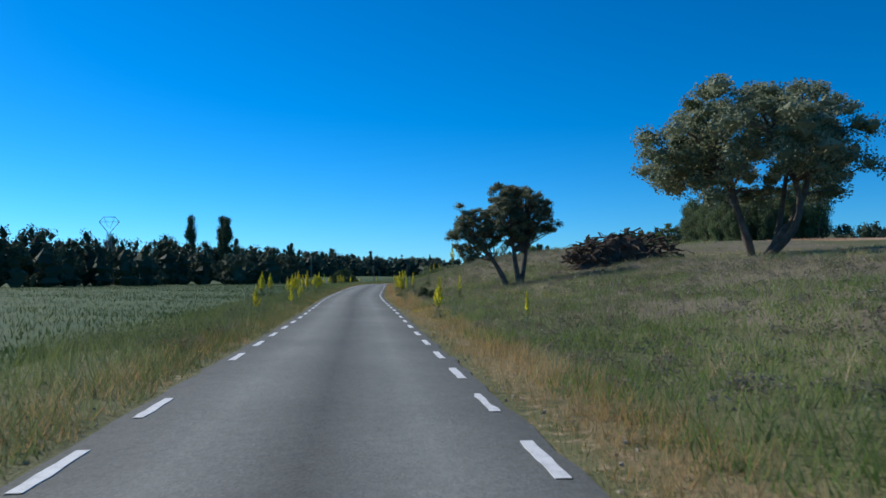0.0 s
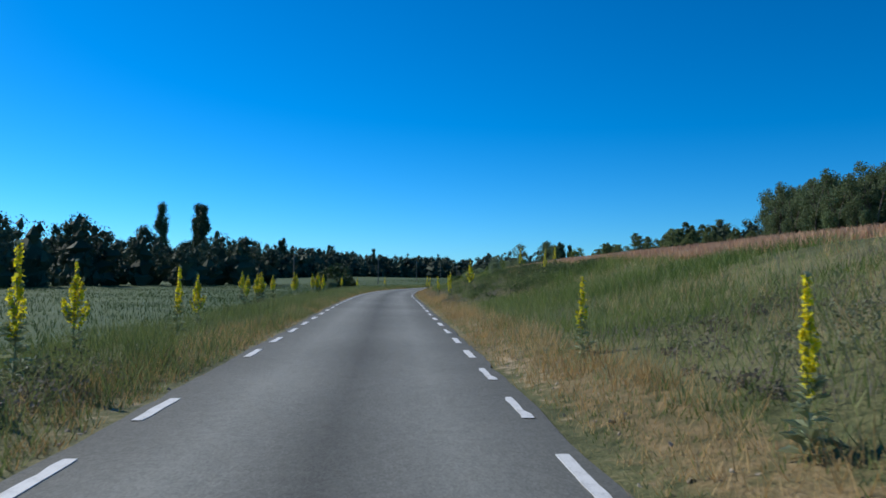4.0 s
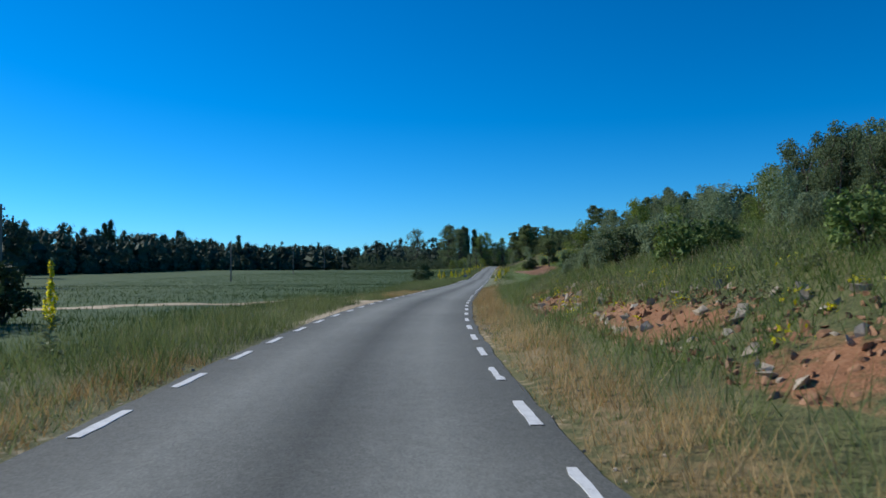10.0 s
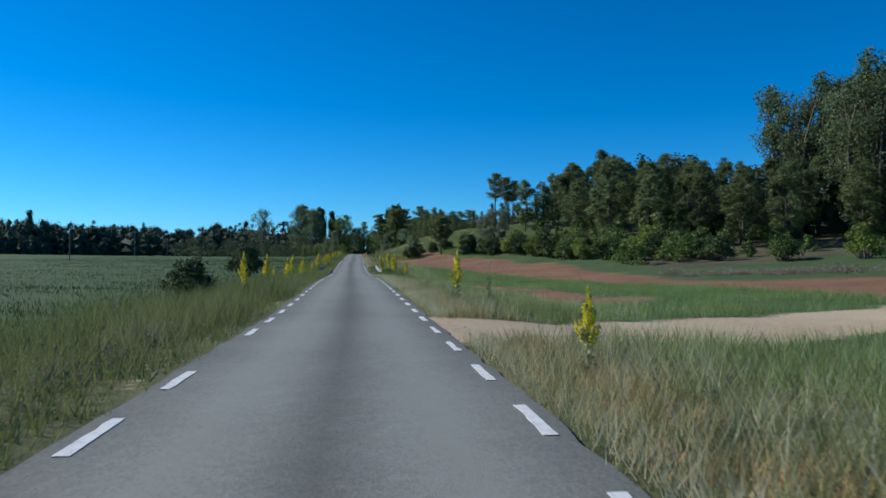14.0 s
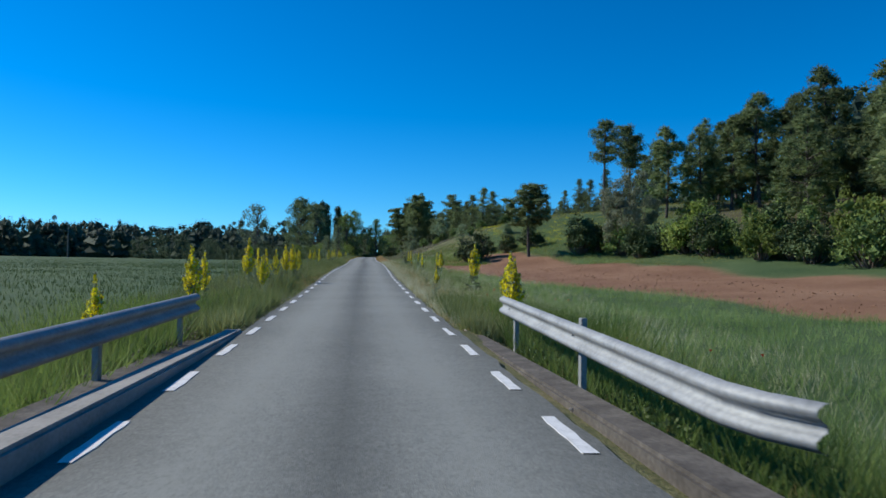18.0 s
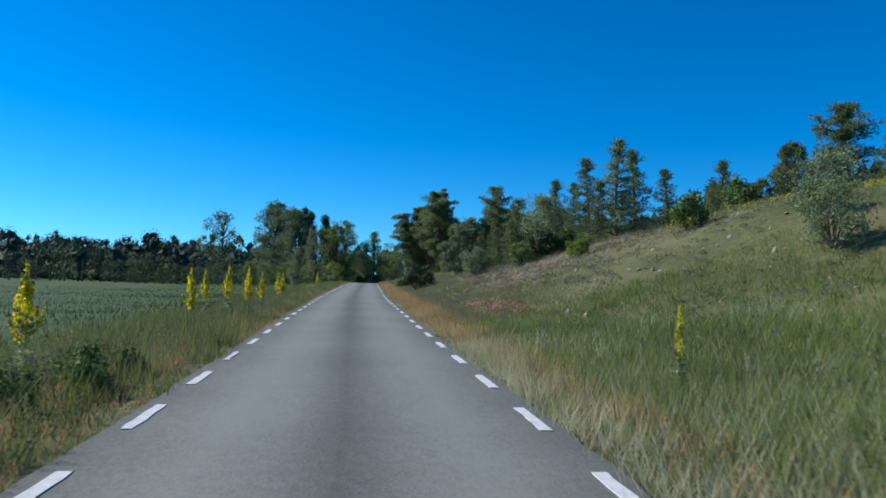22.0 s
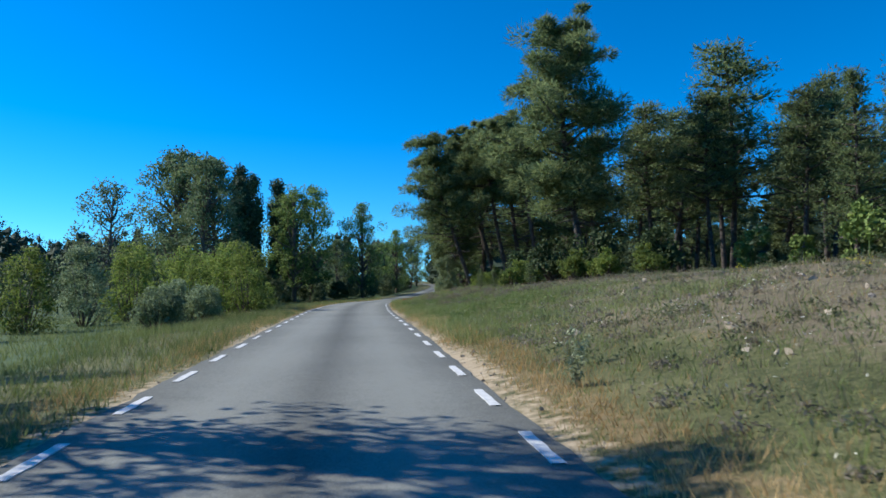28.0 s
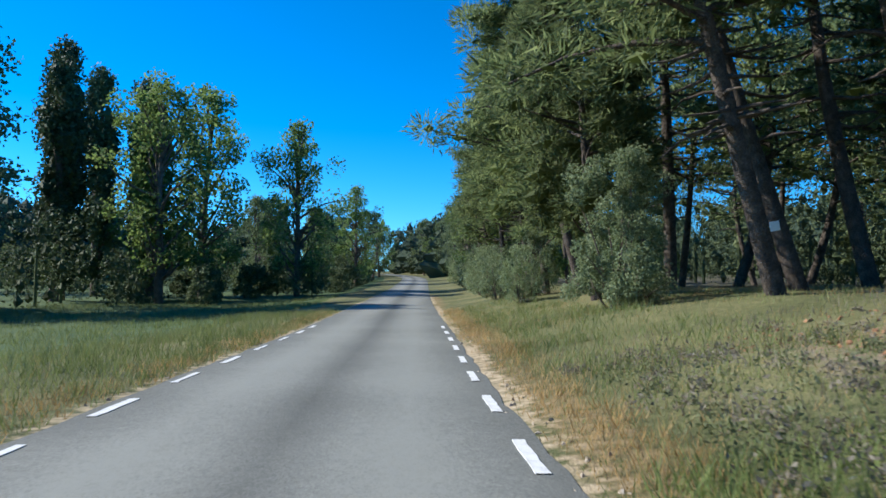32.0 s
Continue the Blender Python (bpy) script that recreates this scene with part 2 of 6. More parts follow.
def leafy(name, colours, scale=0.5, through_light=0.3, rough=0.7, per_plant=0.25, patch=0.5):
    """Leaves and blades: colour by island and by place, with light shining through."""
    m, n, l, b = nodes_of(name, rough)
    g, big = n.new("ShaderNodeNewGeometry"), noise_of(n, l, scale)
    mix = n.new("ShaderNodeMix")
    mix.inputs["Factor"].default_value = patch
    l.new(g.outputs["Random Per Island"], mix.inputs["A"])
    l.new(big.outputs["Fac"], mix.inputs["B"])
    r = ramp_of(n, colours, 0.2 + 0.4 * (patch - 0.5), 0.8 - 0.4 * (patch - 0.5))
    l.new(mix.outputs["Result"], r.inputs["Fac"])
    info, hue = n.new("ShaderNodeObjectInfo"), n.new("ShaderNodeHueSaturation")
    span = n.new("ShaderNodeMapRange")
    span.inputs["To Min"].default_value, span.inputs["To Max"].default_value = 1 - per_plant, 1 + per_plant
    l.new(info.outputs["Random"], span.inputs["Value"])
    l.new(span.outputs["Result"], hue.inputs["Value"])
    l.new(r.outputs["Color"], hue.inputs["Color"])
    l.new(hue.outputs["Color"], b.inputs["Base Color"])
    tr, add = n.new("ShaderNodeBsdfTranslucent"), n.new("ShaderNodeMixShader")
    l.new(hue.outputs["Color"], tr.inputs["Color"])
    add.inputs[0].default_value = through_light
    l.new(b.outputs[0], add.inputs[1])
    l.new(tr.outputs[0], add.inputs[2])
    l.new(add.outputs[0], n["Material Output"].inputs["Surface"])
    return m


M_OAK = leafy("oak_leaves", [(.1, .125, .068), (.22, .24, .14), (.39, .4, .27)], 0.6, 0.4)
M_PINE = leafy("pine_needles", [(.07, .105, .045), (.15, .195, .082), (.26, .305, .13)], 0.5, 0.58)
M_POPLAR = leafy("poplar_leaves", [(.085, .14, .035), (.17, .25, .07), (.3, .38, .13)], 0.4, 0.5)
M_DARKPOP = leafy("dark_poplar_leaves", [(0.032, 0.056, 0.029), (0.064, 0.096, 0.045), (0.112, 0.152, 0.064)], 0.4, 0.15)
M_WILLOW = leafy("willow_leaves", [(.12, .17, .085), (.22, .275, .14), (.36, .425, .25)], 0.5, 0.42)
M_BUSH = leafy("bush_leaves", [(0.064, 0.112, 0.032), (0.128, 0.192, 0.048), (0.24, 0.304, 0.08)], 0.8, 0.2)
M_BRIGHT = leafy("bright_bush_leaves", [(.1, .155, .03), (.19, .255, .055), (.32, .36, .1)], 0.8, 0.5)
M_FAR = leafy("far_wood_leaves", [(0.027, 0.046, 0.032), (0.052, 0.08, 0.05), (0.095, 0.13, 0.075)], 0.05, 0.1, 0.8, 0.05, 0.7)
M_FARWILLOW = leafy("far_willow_leaves", [(.038, .058, .036), (.07, .098, .056), (.12, .15, .09)], 0.05, 0.15, 0.8, 0.05, 0.7)
# scrub below the trees: the shade there is put into these darker greens
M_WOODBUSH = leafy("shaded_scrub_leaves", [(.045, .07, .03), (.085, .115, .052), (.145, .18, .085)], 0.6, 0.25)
M_GREEN = leafy("green_grass", [(.12, .165, .048), (.21, .26, .086), (.34, .36, .16)], 0.35, 0.4, patch=.76)
M_FRESH = leafy("fresh_grass", [(.14, .225, .062), (.22, .325, .1), (.33, .43, .16)], 0.35, 0.5, patch=.76)
M_HILL = leafy("hill_grass_blades", [(.15, .17, .045), (.26, .275, .075), (.38, .37, .13)], 0.3, 0.45, patch=.76)
M_LUSH = leafy("lush_grass", [(.08, .14, .03), (.15, .22, .05), (.24, .30, .09)], 0.3, 0.45, patch=.76)
M_GROVE = leafy("grove_leaves", [(.075, .11, .05), (.135, .18, .083), (.22, .27, .135)], 0.4, 0.4)
M_DRY = leafy("dry_grass", [(.30, .22, .10), (.42, .32, .16), (.55, .45, .26)], 0.4, 0.4, patch=.76)
M_PALE = leafy("pale_seed_grass", [(.34, .34, .18), (.47, .46, .28), (.6, .58, .4)], 0.4, 0.45, patch=.7)
M_GOLD = leafy("golden_grass", [(.3, .19, .075), (.42, .28, .12), (.54, .4, .2)], 0.3, 0.35, patch=.76)
M_WHEAT = leafy("green_wheat", [(.045, .08, .024), (.064, .105, .033), (.09, .135, .045)], 0.08, 0.3, .97, patch=.76)
M_HEATH = leafy("heath", [(.17, .145, .1), (.25, .215, .16), (.35, .31, .24)], 0.5, 0.35, patch=.76)
M_SAGE = leafy("grey_scrub_leaves", [(.11, .13, .055), (.185, .205, .1), (.28, .295, .17)], 0.5, 0.35, patch=.76)
M_DARKBUSH = leafy("dark_bush_leaves", [(.03, .055, .018), (.06, .09, .03), (.11, .14, .05)], 0.8, 0.15)
M_YELLOW = leafy("yellow_flowers", [(.72, .59, .015), (.85, .75, .025), (.89, .83, .09)], 3.0, 0.5)
M_MULLEIN = leafy("mullein_leaves", [(.17, .2, .1), (.28, .32, .18), (.4, .43, .28)], 3.0, 0.2)
M_WHITEFL = leafy("white_flowers", [(.5, .5, .4), (.65, .64, .55), (.75, .74, .68)], 3.0, 0.2)
M_RED = leafy("poppy_red", [(.5, .02, .01), (.65, .03, .015), (.7, .06, .03)], 3.0, 0.3)
M_STRAW = leafy("straw_field", [(.34, .2, .12), (.45, .28, .17), (.52, .36, .22)], 0.1, 0.2, patch=.76)
M_BARK = surface("bark", [(.05, .04, .032), (.13, .10, .08), (.22, .18, .15)], 3, 25, 0.95, 0.8, 0.03)
M_PINEBARK = surface("pine_bark", [(.03, .025, .022), (.09, .073, .062), (.19, .155, .13)], 4, 26, 0.95, 1.0, 0.07)
M_STEEL = surface("galvanised_steel", [(.2, .21, .21), (.3, .31, .31), (.4, .41, .4)], 1.5, 20, 0.65, 0.1, 0.01, 0.3)
M_CONCRETE = surface("concrete", [(.2, .19, .17), (.3, .285, .26), (.38, .36, .33)], 2, 30, 0.9, 0.4, 0.01)
M_LEDGE = surface("weathered_ledge", [(.06, .052, .043), (.11, .096, .08), (.19, .17, .14)], 3, 25, 0.95, 0.6, 0.01)
M_WOOD = surface("weathered_timber", [(.13, .11, .09), (.2, .175, .15), (.28, .25, .21)], 2, 30, 0.9, 0.4, 0.01)
M_ROCK = surface("pale_rock", [(.28, .22, .16), (.4, .33, .25), (.5, .44, .36)], 2, 14, 0.9, 0.7, 0.03)
M_REDSTONE = surface("reddish_rock", [(.22, .105, .05), (.33, .175, .095), (.42, .26, .165)], 2, 14, 0.9, 0.7, 0.03)
M_CLOD = surface("earth_clods", [(.17, .085, .05), (.24, .13, .075), (.31, .18, .11)], 2, 10, 0.95, 0.6, 0.03)
M_SANDCLOD = surface("sandy_clods", [(.26, .17, .1), (.36, .25, .15), (.46, .33, .21)], 2, 10, 0.95, 0.6, 0.03)
M_BRUSH = surface("dead_branches", [(.05, .036, .028), (.11, .08, .06), (.2, .15, .12)], 2, 16, 0.95, 0.6, 0.03)
M_SIGN = surface("sign_paint", [(.7, .7, .68), (.78, .78, .76), (.82, .82, .8)], 2, 30, 0.5, 0.05)
M_PAINT = surface("road_paint", [(.42, .42, .4), (.68, .68, .66), (.76, .76, .74)], 6, 60, 0.7, 0.3, 0.004)


def asphalt():
    m, n, l, b = nodes_of("asphalt", 0.85)
    big, mid, small = noise_of(n, l, 0.3, 5), noise_of(n, l, 7.0, 6), noise_of(n, l, 60, 4)
    v = n.new("ShaderNodeTexVoronoi")
    v.inputs["Scale"].default_value = 120
    c = n.new("ShaderNodeTexCoord")
    l.new(c.outputs["Object"], v.inputs["Vector"])
    acc = big.outputs["Fac"]
    for other, f in ((mid, 0.34), (small, 0.5)):
        x = n.new("ShaderNodeMix")
        x.inputs["Factor"].default_value = f
        l.new(acc, x.inputs["A"])
        l.new(other.outputs["Fac"], x.inputs["B"])
        acc = x.outputs["Result"]
    grit = n.new("ShaderNodeTexVoronoi")
    grit.inputs["Scale"].default_value = 48
    l.new(c.outputs["Object"], grit.inputs["Vector"])
    x = n.new("ShaderNodeMix")
    x.inputs["Factor"].default_value = 0.16
    l.new(acc, x.inputs["A"])
    l.new(grit.outputs["Color"], x.inputs["B"])
    acc = x.outputs["Result"]
    # worn wheel tracks and the seam along the middle, from the attribute that runs across the road
    at = n.new("ShaderNodeAttribute")
    at.attribute_name = "across"
    cr = ramp_of(n, [(.40, .40, .40), (.5, .5, .5), (.64, .64, .64), (.55, .55, .55), (.33, .33, .33), (.54, .54, .54), (.64, .64, .64), (.5, .5, .5), (.38, .38, .38)], 0.0, 1.0)
    l.new(at.outputs["Fac"], cr.inputs["Fac"])
    s = n.new("ShaderNodeMix")
    s.inputs["Factor"].default_value = 0.5
    l.new(acc, s.inputs["A"])
    l.new(cr.outputs["Color"], s.inputs["B"])
    old = n.new("ShaderNodeAttribute")
    old.attribute_name = "bleached"
    lift = n.new("ShaderNodeMath")
    lift.operation = "MULTIPLY_ADD"
    lift.inputs[1].default_value = 0.05
    l.new(old.outputs["Fac"], lift.inputs[0])
    l.new(s.outputs["Result"], lift.inputs[2])
    r = ramp_of(n, [(.076, .078, .069), (.146, .149, .132), (.254, .259, .229)], 0.38, 0.62)
    l.new(lift.outputs[0], r.inputs["Fac"])
    l.new(r.outputs["Color"], b.inputs["Base Color"])
    k = n.new("ShaderNodeBump")
    k.inputs["Strength"].default_value, k.inputs["Distance"].default_value = 0.5, 0.006
    l.new(v.outputs["Distance"], k.inputs["Height"])
    l.new(k.outputs["Normal"], b.inputs["Normal"])
    return m


def earth():
    """The ground: grassy soil, with ploughed, sandy, straw and wheat land by attributes of the sheet."""
    m, n, l, b = nodes_of("earth", 0.95)
    big, small, fine = noise_of(n, l, 0.25, 5), noise_of(n, l, 6, 6), noise_of(n, l, 34, 5)
    near = n.new("ShaderNodeMix")
    near.inputs["Factor"].default_value = 0.6
    l.new(small.outputs["Fac"], near.inputs["A"])
    l.new(fine.outputs["Fac"], near.inputs["B"])
    mix = n.new("ShaderNodeMix")
    mix.inputs["Factor"].default_value = 0.62
    l.new(big.outputs["Fac"], mix.inputs["A"])
    l.new(near.outputs["Result"], mix.inputs["B"])
    base = ramp_of(n, [(.045, .055, .02), (.125, .13, .052), (.24, .205, .1)], 0.38, 0.62)
    l.new(mix.outputs["Result"], base.inputs["Fac"])
    acc = base.outputs["Color"]
    for key, colours in (("green", [(.038, .072, .024), (.062, .102, .036), (.094, .135, .052)]), ("straw", [(.3, .18, .11), (.4, .25, .15), (.5, .33, .2)]),
                         ("gold", [(.14, .1, .045), (.22, .16, .075), (.32, .24, .13)]),
                         ("plough", [(.17, .083, .045), (.235, .125, .07), (.3, .175, .105)]), ("heath", [(.11, .09, .055), (.17, .14, .09), (.25, .2, .14)]),
                         ("litter", [(.055, .052, .032), (.095, .088, .052), (.15, .13, .08)]), ("red", [(.2, .088, .04), (.29, .14, .07), (.37, .21, .12)]),
                         ("fresh", [(.26, .17, .1), (.36, .25, .15), (.46, .33, .21)]), ("sand", [(.37, .285, .18), (.48, .375, .245), (.57, .47, .33)])):
        r = ramp_of(n, colours, 0.38, 0.62)
        l.new(mix.outputs["Result"], r.inputs["Fac"])
        at = n.new("ShaderNodeAttribute")
        at.attribute_name = key
        edge = n.new("ShaderNodeMath")
        edge.operation = "MULTIPLY_ADD"
        edge.inputs[1].default_value, edge.inputs[2].default_value = 0.9, -0.45
        l.new(small.outputs["Fac"], edge.inputs[0])
        tot = n.new("ShaderNodeMath")
        tot.operation = "ADD"
        l.new(edge.outputs[0], tot.inputs[0])
        l.new(at.outputs["Fac"], tot.inputs[1])
        step = n.new("ShaderNodeMapRange")
        step.inputs["From Min"].default_value, step.inputs["From Max"].default_value = 0.35, 0.65
        l.new(tot.outputs[0], step.inputs["Value"])
        x = n.new("ShaderNodeMix")
        x.data_type = "RGBA"
        l.new(step.outputs["Result"], x.inputs["Factor"])
        l.new(acc, x.inputs["A"])
        l.new(r.outputs["Color"], x.inputs["B"])
        acc = x.outputs["Result"]
    l.new(acc, b.inputs["Base Color"])
    k = n.new("ShaderNodeBump")
    k.inputs["Strength"].default_value, k.inputs["Distance"].default_value = 0.7, 0.06
    l.new(near.outputs["Result"], k.inputs["Height"])
    l.new(k.outputs["Normal"], b.inputs["Normal"])
    return m


M_ASPHALT, M_EARTH = asphalt(), earth()


# ---- mesh tools ----
def soup(name, verts, *faces, material=None, smooth=False):
    """A mesh from an array of corners and arrays of faces with equally many corners."""
    me = bpy.data.meshes.new(name)
    verts = np.asarray(verts, np.float32).reshape(-1, 3)
    faces = [np.asarray(f, np.int32) for f in faces if len(f)]
    me.vertices.add(len(verts))
    me.vertices.foreach_set("co", verts.ravel())
    loops = np.concatenate([f.ravel() for f in faces])
    sizes = np.concatenate([np.full(len(f), f.shape[1], np.int32) for f in faces])
    me.loops.add(len(loops))
    me.loops.foreach_set("vertex_index", loops)
    me.polygons.add(len(sizes))
    me.polygons.foreach_set("loop_start", np.concatenate([[0], np.cumsum(sizes)[:-1]]).astype(np.int32))
    me.polygons.foreach_set("use_smooth", np.full(len(sizes), smooth))
    me.update(calc_edges=True)
    if material:
        me.materials.append(material)
    return me


def part(name, me, parent, label=""):
    ob = new(name, me)
    ob.parent = parent
    return tagged(ob, label)


def tube(path, radii, sides=7):
    """Corners and quads of a bent, tapered limb, with a cap at its end."""
    path, radii = np.asarray(path, float), np.asarray(radii, float)
    d = np.gradient(path, axis=0)
    d /= np.linalg.norm(d, axis=1)[:, None] + 1e-9
    ref = np.where(np.abs(d[:, 2:3]) > 0.9, np.array([[1.0, 0, 0]]), np.array([[0, 0, 1.0]]))
    a = np.cross(d, ref)
    a /= np.linalg.norm(a, axis=1)[:, None] + 1e-9
    b = np.cross(d, a)
    th = np.arange(sides) * 2 * np.pi / sides
    v = path[:, None] + radii[:, None, None] * (np.cos(th)[None, :, None] * a[:, None] + np.sin(th)[None, :, None] * b[:, None])
    k = np.arange(len(path) - 1)[:, None] * sides + np.arange(sides)[None]
    nx = np.arange(len(path) - 1)[:, None] * sides + (np.arange(sides)[None] + 1) % sides
    f = np.stack([k, nx, nx + sides, k + sides], -1).reshape(-1, 4)
    return v.reshape(-1, 3), f


def joined(pieces):
    vs, fs, n = [], [], 0
    for v, f in pieces:
        vs.append(v)
        fs.append(f + n)
        n += len(v)
    return np.concatenate(vs), np.concatenate(fs)


def units(rng, n):
    v = rng.normal(size=(n, 3))
    return v / np.linalg.norm(v, axis=1)[:, None]


def leaves(rng, centres, length, width, droop=0.0, rise=0.0):
    """Lozenge leaves at the centres, turned at random."""
    n = len(centres)
    a = units(rng, n)
    a[:, 2] = a[:, 2] * (1 - abs(droop)) - droop + rise
    a /= np.linalg.norm(a, axis=1)[:, None]
    b = np.cross(a, units(rng, n))
    b /= np.linalg.norm(b, axis=1)[:, None] + 1e-9
    ln = length * rng.uniform(0.6, 1.3, (n, 1))
    wd = width * rng.uniform(0.7, 1.3, (n, 1))
    v = np.stack([centres - a * ln / 2, centres + b * wd / 2, centres + a * ln / 2, centres - b * wd / 2], 1)
    return v.reshape(-1, 3), np.arange(4 * n).reshape(-1, 4)


def puffs(rng, centres, radii, per, flat=0.75, hollow=0.35):
    """Points in clumps about the centres."""
    k = np.repeat(np.arange(len(centres)), per)
    r = radii[k][:, None] * rng.uniform(hollow, 1, (len(k), 1)) ** 0.6
    return centres[k] + units(rng, len(k)) * r * np.array([1, 1, flat])


def blobs(rng, centres, radii, flat=1.0):
    """Rough dark hearts of twigs and leaves inside the clumps."""
    base = np.array([(1, 0, 0), (-1, 0, 0), (0, 1, 0), (0, -1, 0), (0, 0, 1), (0, 0, -1)], float)
    tri = np.array([(0, 2, 4), (2, 1, 4), (1, 3, 4), (3, 0, 4), (2, 0, 5), (1, 2, 5), (3, 1, 5), (0, 3, 5)])
    n = len(centres)
    v = base[None] * (1 + rng.normal(size=(n, 6, 1)) * .2) + rng.normal(size=(n, 6, 3)) * .15
    v = v * 1.15 * radii[:, None, None] * np.array([1, 1, flat]) + centres[:, None]
    return v.reshape(-1, 3), (np.arange(n)[:, None, None] * 6 + tri[None]).reshape(-1, 3)


def needles(rng, centres, points, length, width):
    """Thin needles that stand out from the middle of their tuft."""
    n = len(points)
    d = points - centres
    d /= np.linalg.norm(d, axis=1)[:, None] + 1e-9
    d = d + rng.normal(size=(n, 3)) * .45 + np.array([0, 0, .25])
    d /= np.linalg.norm(d, axis=1)[:, None]
    b = np.cross(d, units(rng, n))
    b /= np.linalg.norm(b, axis=1)[:, None] + 1e-9
    ln, wd = length * rng.uniform(.6, 1.3, (n, 1)), width * rng.uniform(.7, 1.3, (n, 1))
    v = np.stack([points - b * wd / 2, points + b * wd / 2, points + d * ln], 1)
    return v.reshape(-1, 3), np.arange(3 * n).reshape(-1, 3)


# ---- trees ----
def bent(rng, a, b, n=5, sag=0.08):
    a, b = np.asarray(a, float), np.asarray(b, float)
    f = np.linspace(0, 1, n)[:, None]
    p = a + (b - a) * f
    p += np.sin(f * np.pi) * rng.normal(size=3) * np.linalg.norm(b - a) * sag
    return p


def grow(kind, seed, h, n):
    """Wood and leaves of a tree of height h, with about n leaves."""
    rng = np.random.default_rng(seed)
    wood, cen, rad = [], [], []
    flat, ln, wd, hollow = 0.75, 0.02 * h, 0.012 * h, 0.3
    if kind == "oak":
        stems = 5
        m = 210
        d = np.array([(math.cos(2.4 * i) * math.sqrt(1 - c * c), math.sin(2.4 * i) * math.sqrt(1 - c * c), c) for i, c in enumerate(np.linspace(.99, -.55, m))]) + rng.normal(size=(m, 3)) * .09
        fr = rng.uniform(0.45, 1.0, (m, 1)) ** .7
        cen = np.array([0, 0, 0.58 * h]) + d * fr * np.array([0.56, 0.56, 0.4]) * h
        rad = rng.uniform(0.05, 0.1, m) * h
        stem_points = []
        for i in range(stems):
            a = i * 6.28 / stems + rng.uniform(-.5, .5)
            tip = np.array([math.cos(a) * 0.24, math.sin(a) * 0.24, 0.55 + rng.uniform(-.06, .06)]) * h
            way = bent(rng, (math.cos(a) * .02 * h, math.sin(a) * .02 * h, -0.03 * h), tip, 9, .1)
            wood.append(tube(way, np.linspace(.024, .01, 9) * h))
            stem_points.append(way[4:])
        stem_points = np.concatenate(stem_points)
        for i in range(0, m, 2):
            t = stem_points[np.argmin(np.linalg.norm(stem_points - cen[i] + np.array([0, 0, .08 * h]), axis=1))]
            wood.append(tube(bent(rng, t, cen[i], 5, .08), np.linspace(.009, .003, 5) * h, 5))
        ln, wd = 0.03 * h, 0.018 * h
    elif kind == "lobed":                     # two leaning trunks, a high crown and a lower one beside it
        for x, z, rx, rz, m, foot in ((.05, .69, .35, .29, 230, .05), (-.38, .51, .24, .25, 115, -.05)):
            d = units(rng, m)
            c = np.array([x, 0, z]) + d * rng.uniform(.35, 1, (m, 1)) ** .6 * np.array([rx, .85 * rx, rz]) * (1 + .16 * np.sin(4 * d[:, :1] + 5 * d[:, 2:]))
            cen.append(c * h)
            rad.append(rng.uniform(.034, .068, m) * h)
            for side in (-1, 1) if x > 0 else (0,):
                tip = np.array([x + side * .09, side * .06, z - .02])
                way = bent(rng, (foot, 0, -.03), tip, 9, .03)
                way[:, 0] += .06 * np.sin(np.linspace(0, np.pi, 9)) * (1 if x < 0 else .4 * side)
                wood.append(tube(way * h, np.linspace(.03, .01, 9) * h, 8))
                for i in range(0, m, 3):
                    t = way[rng.integers(4, 9)] * h
                    wood.append(tube(bent(rng, t, c[i] * h, 5, .08), np.linspace(.008, .0025, 5) * h, 5))
        cen, rad = np.concatenate(cen), np.concatenate(rad)
        ln, wd = .024 * h, .014 * h
    elif kind in ("poplar", "tallpoplar"):
        m = 70
        z = rng.uniform(0.1, 1.0, m) ** 0.9
        r = (0.095 if kind == "poplar" else 0.14) * h * np.clip(np.sin(np.clip(z, 0.06, 0.985) * 3.05) ** 0.5, 0.12, 1)
        a = rng.uniform(0, 6.28, m)
        q = np.sqrt(rng.uniform(0, 1, m)) * r * 0.75
        cen = np.stack([np.cos(a) * q, np.sin(a) * q, z * h * 0.97], 1)
        rad = rng.uniform(0.03, 0.05, m) * h
        flat, ln, wd = 1.6, 0.02 * h, 0.011 * h
        wood.append(tube(bent(rng, (0, 0, -0.02 * h), (0, 0, 0.9 * h), 7, .01), np.linspace(.022, .003, 7) * h))
        for i in range(0, m, 3):
            z0 = max(0.05 * h, cen[i, 2] - 0.16 * h)
            wood.append(tube(bent(rng, (0, 0, z0), cen[i], 4, .05), np.linspace(.006, .002, 4) * h, 4))
    elif kind == "broad":
        m = 96
        ph = rng.uniform(0, 6.28, 3)
        z = rng.uniform(.13, .99, m)
        a = rng.uniform(0, 6.28, m)
        r = .22 * np.sin(np.clip(z, .1, .985) ** .9 * np.pi) ** .5 * (1 + .3 * np.sin(2 * a + 5 * z + ph[0]) + .22 * np.sin(3 * a - 9 * z + ph[1]))
        q = rng.uniform(.1, 1, m) ** .5 * r
        cen = np.stack([np.cos(a) * q, np.sin(a) * q, z], 1) * h
        rad = rng.uniform(.04, .085, m) * h * (1.15 - .35 * z)
        trunk = bent(rng, (0, 0, -.02 * h), (rng.normal() * .03 * h, rng.normal() * .03 * h, .9 * h), 9, .02)
        wood.append(tube(trunk, np.linspace(.021, .003, 9) * h))
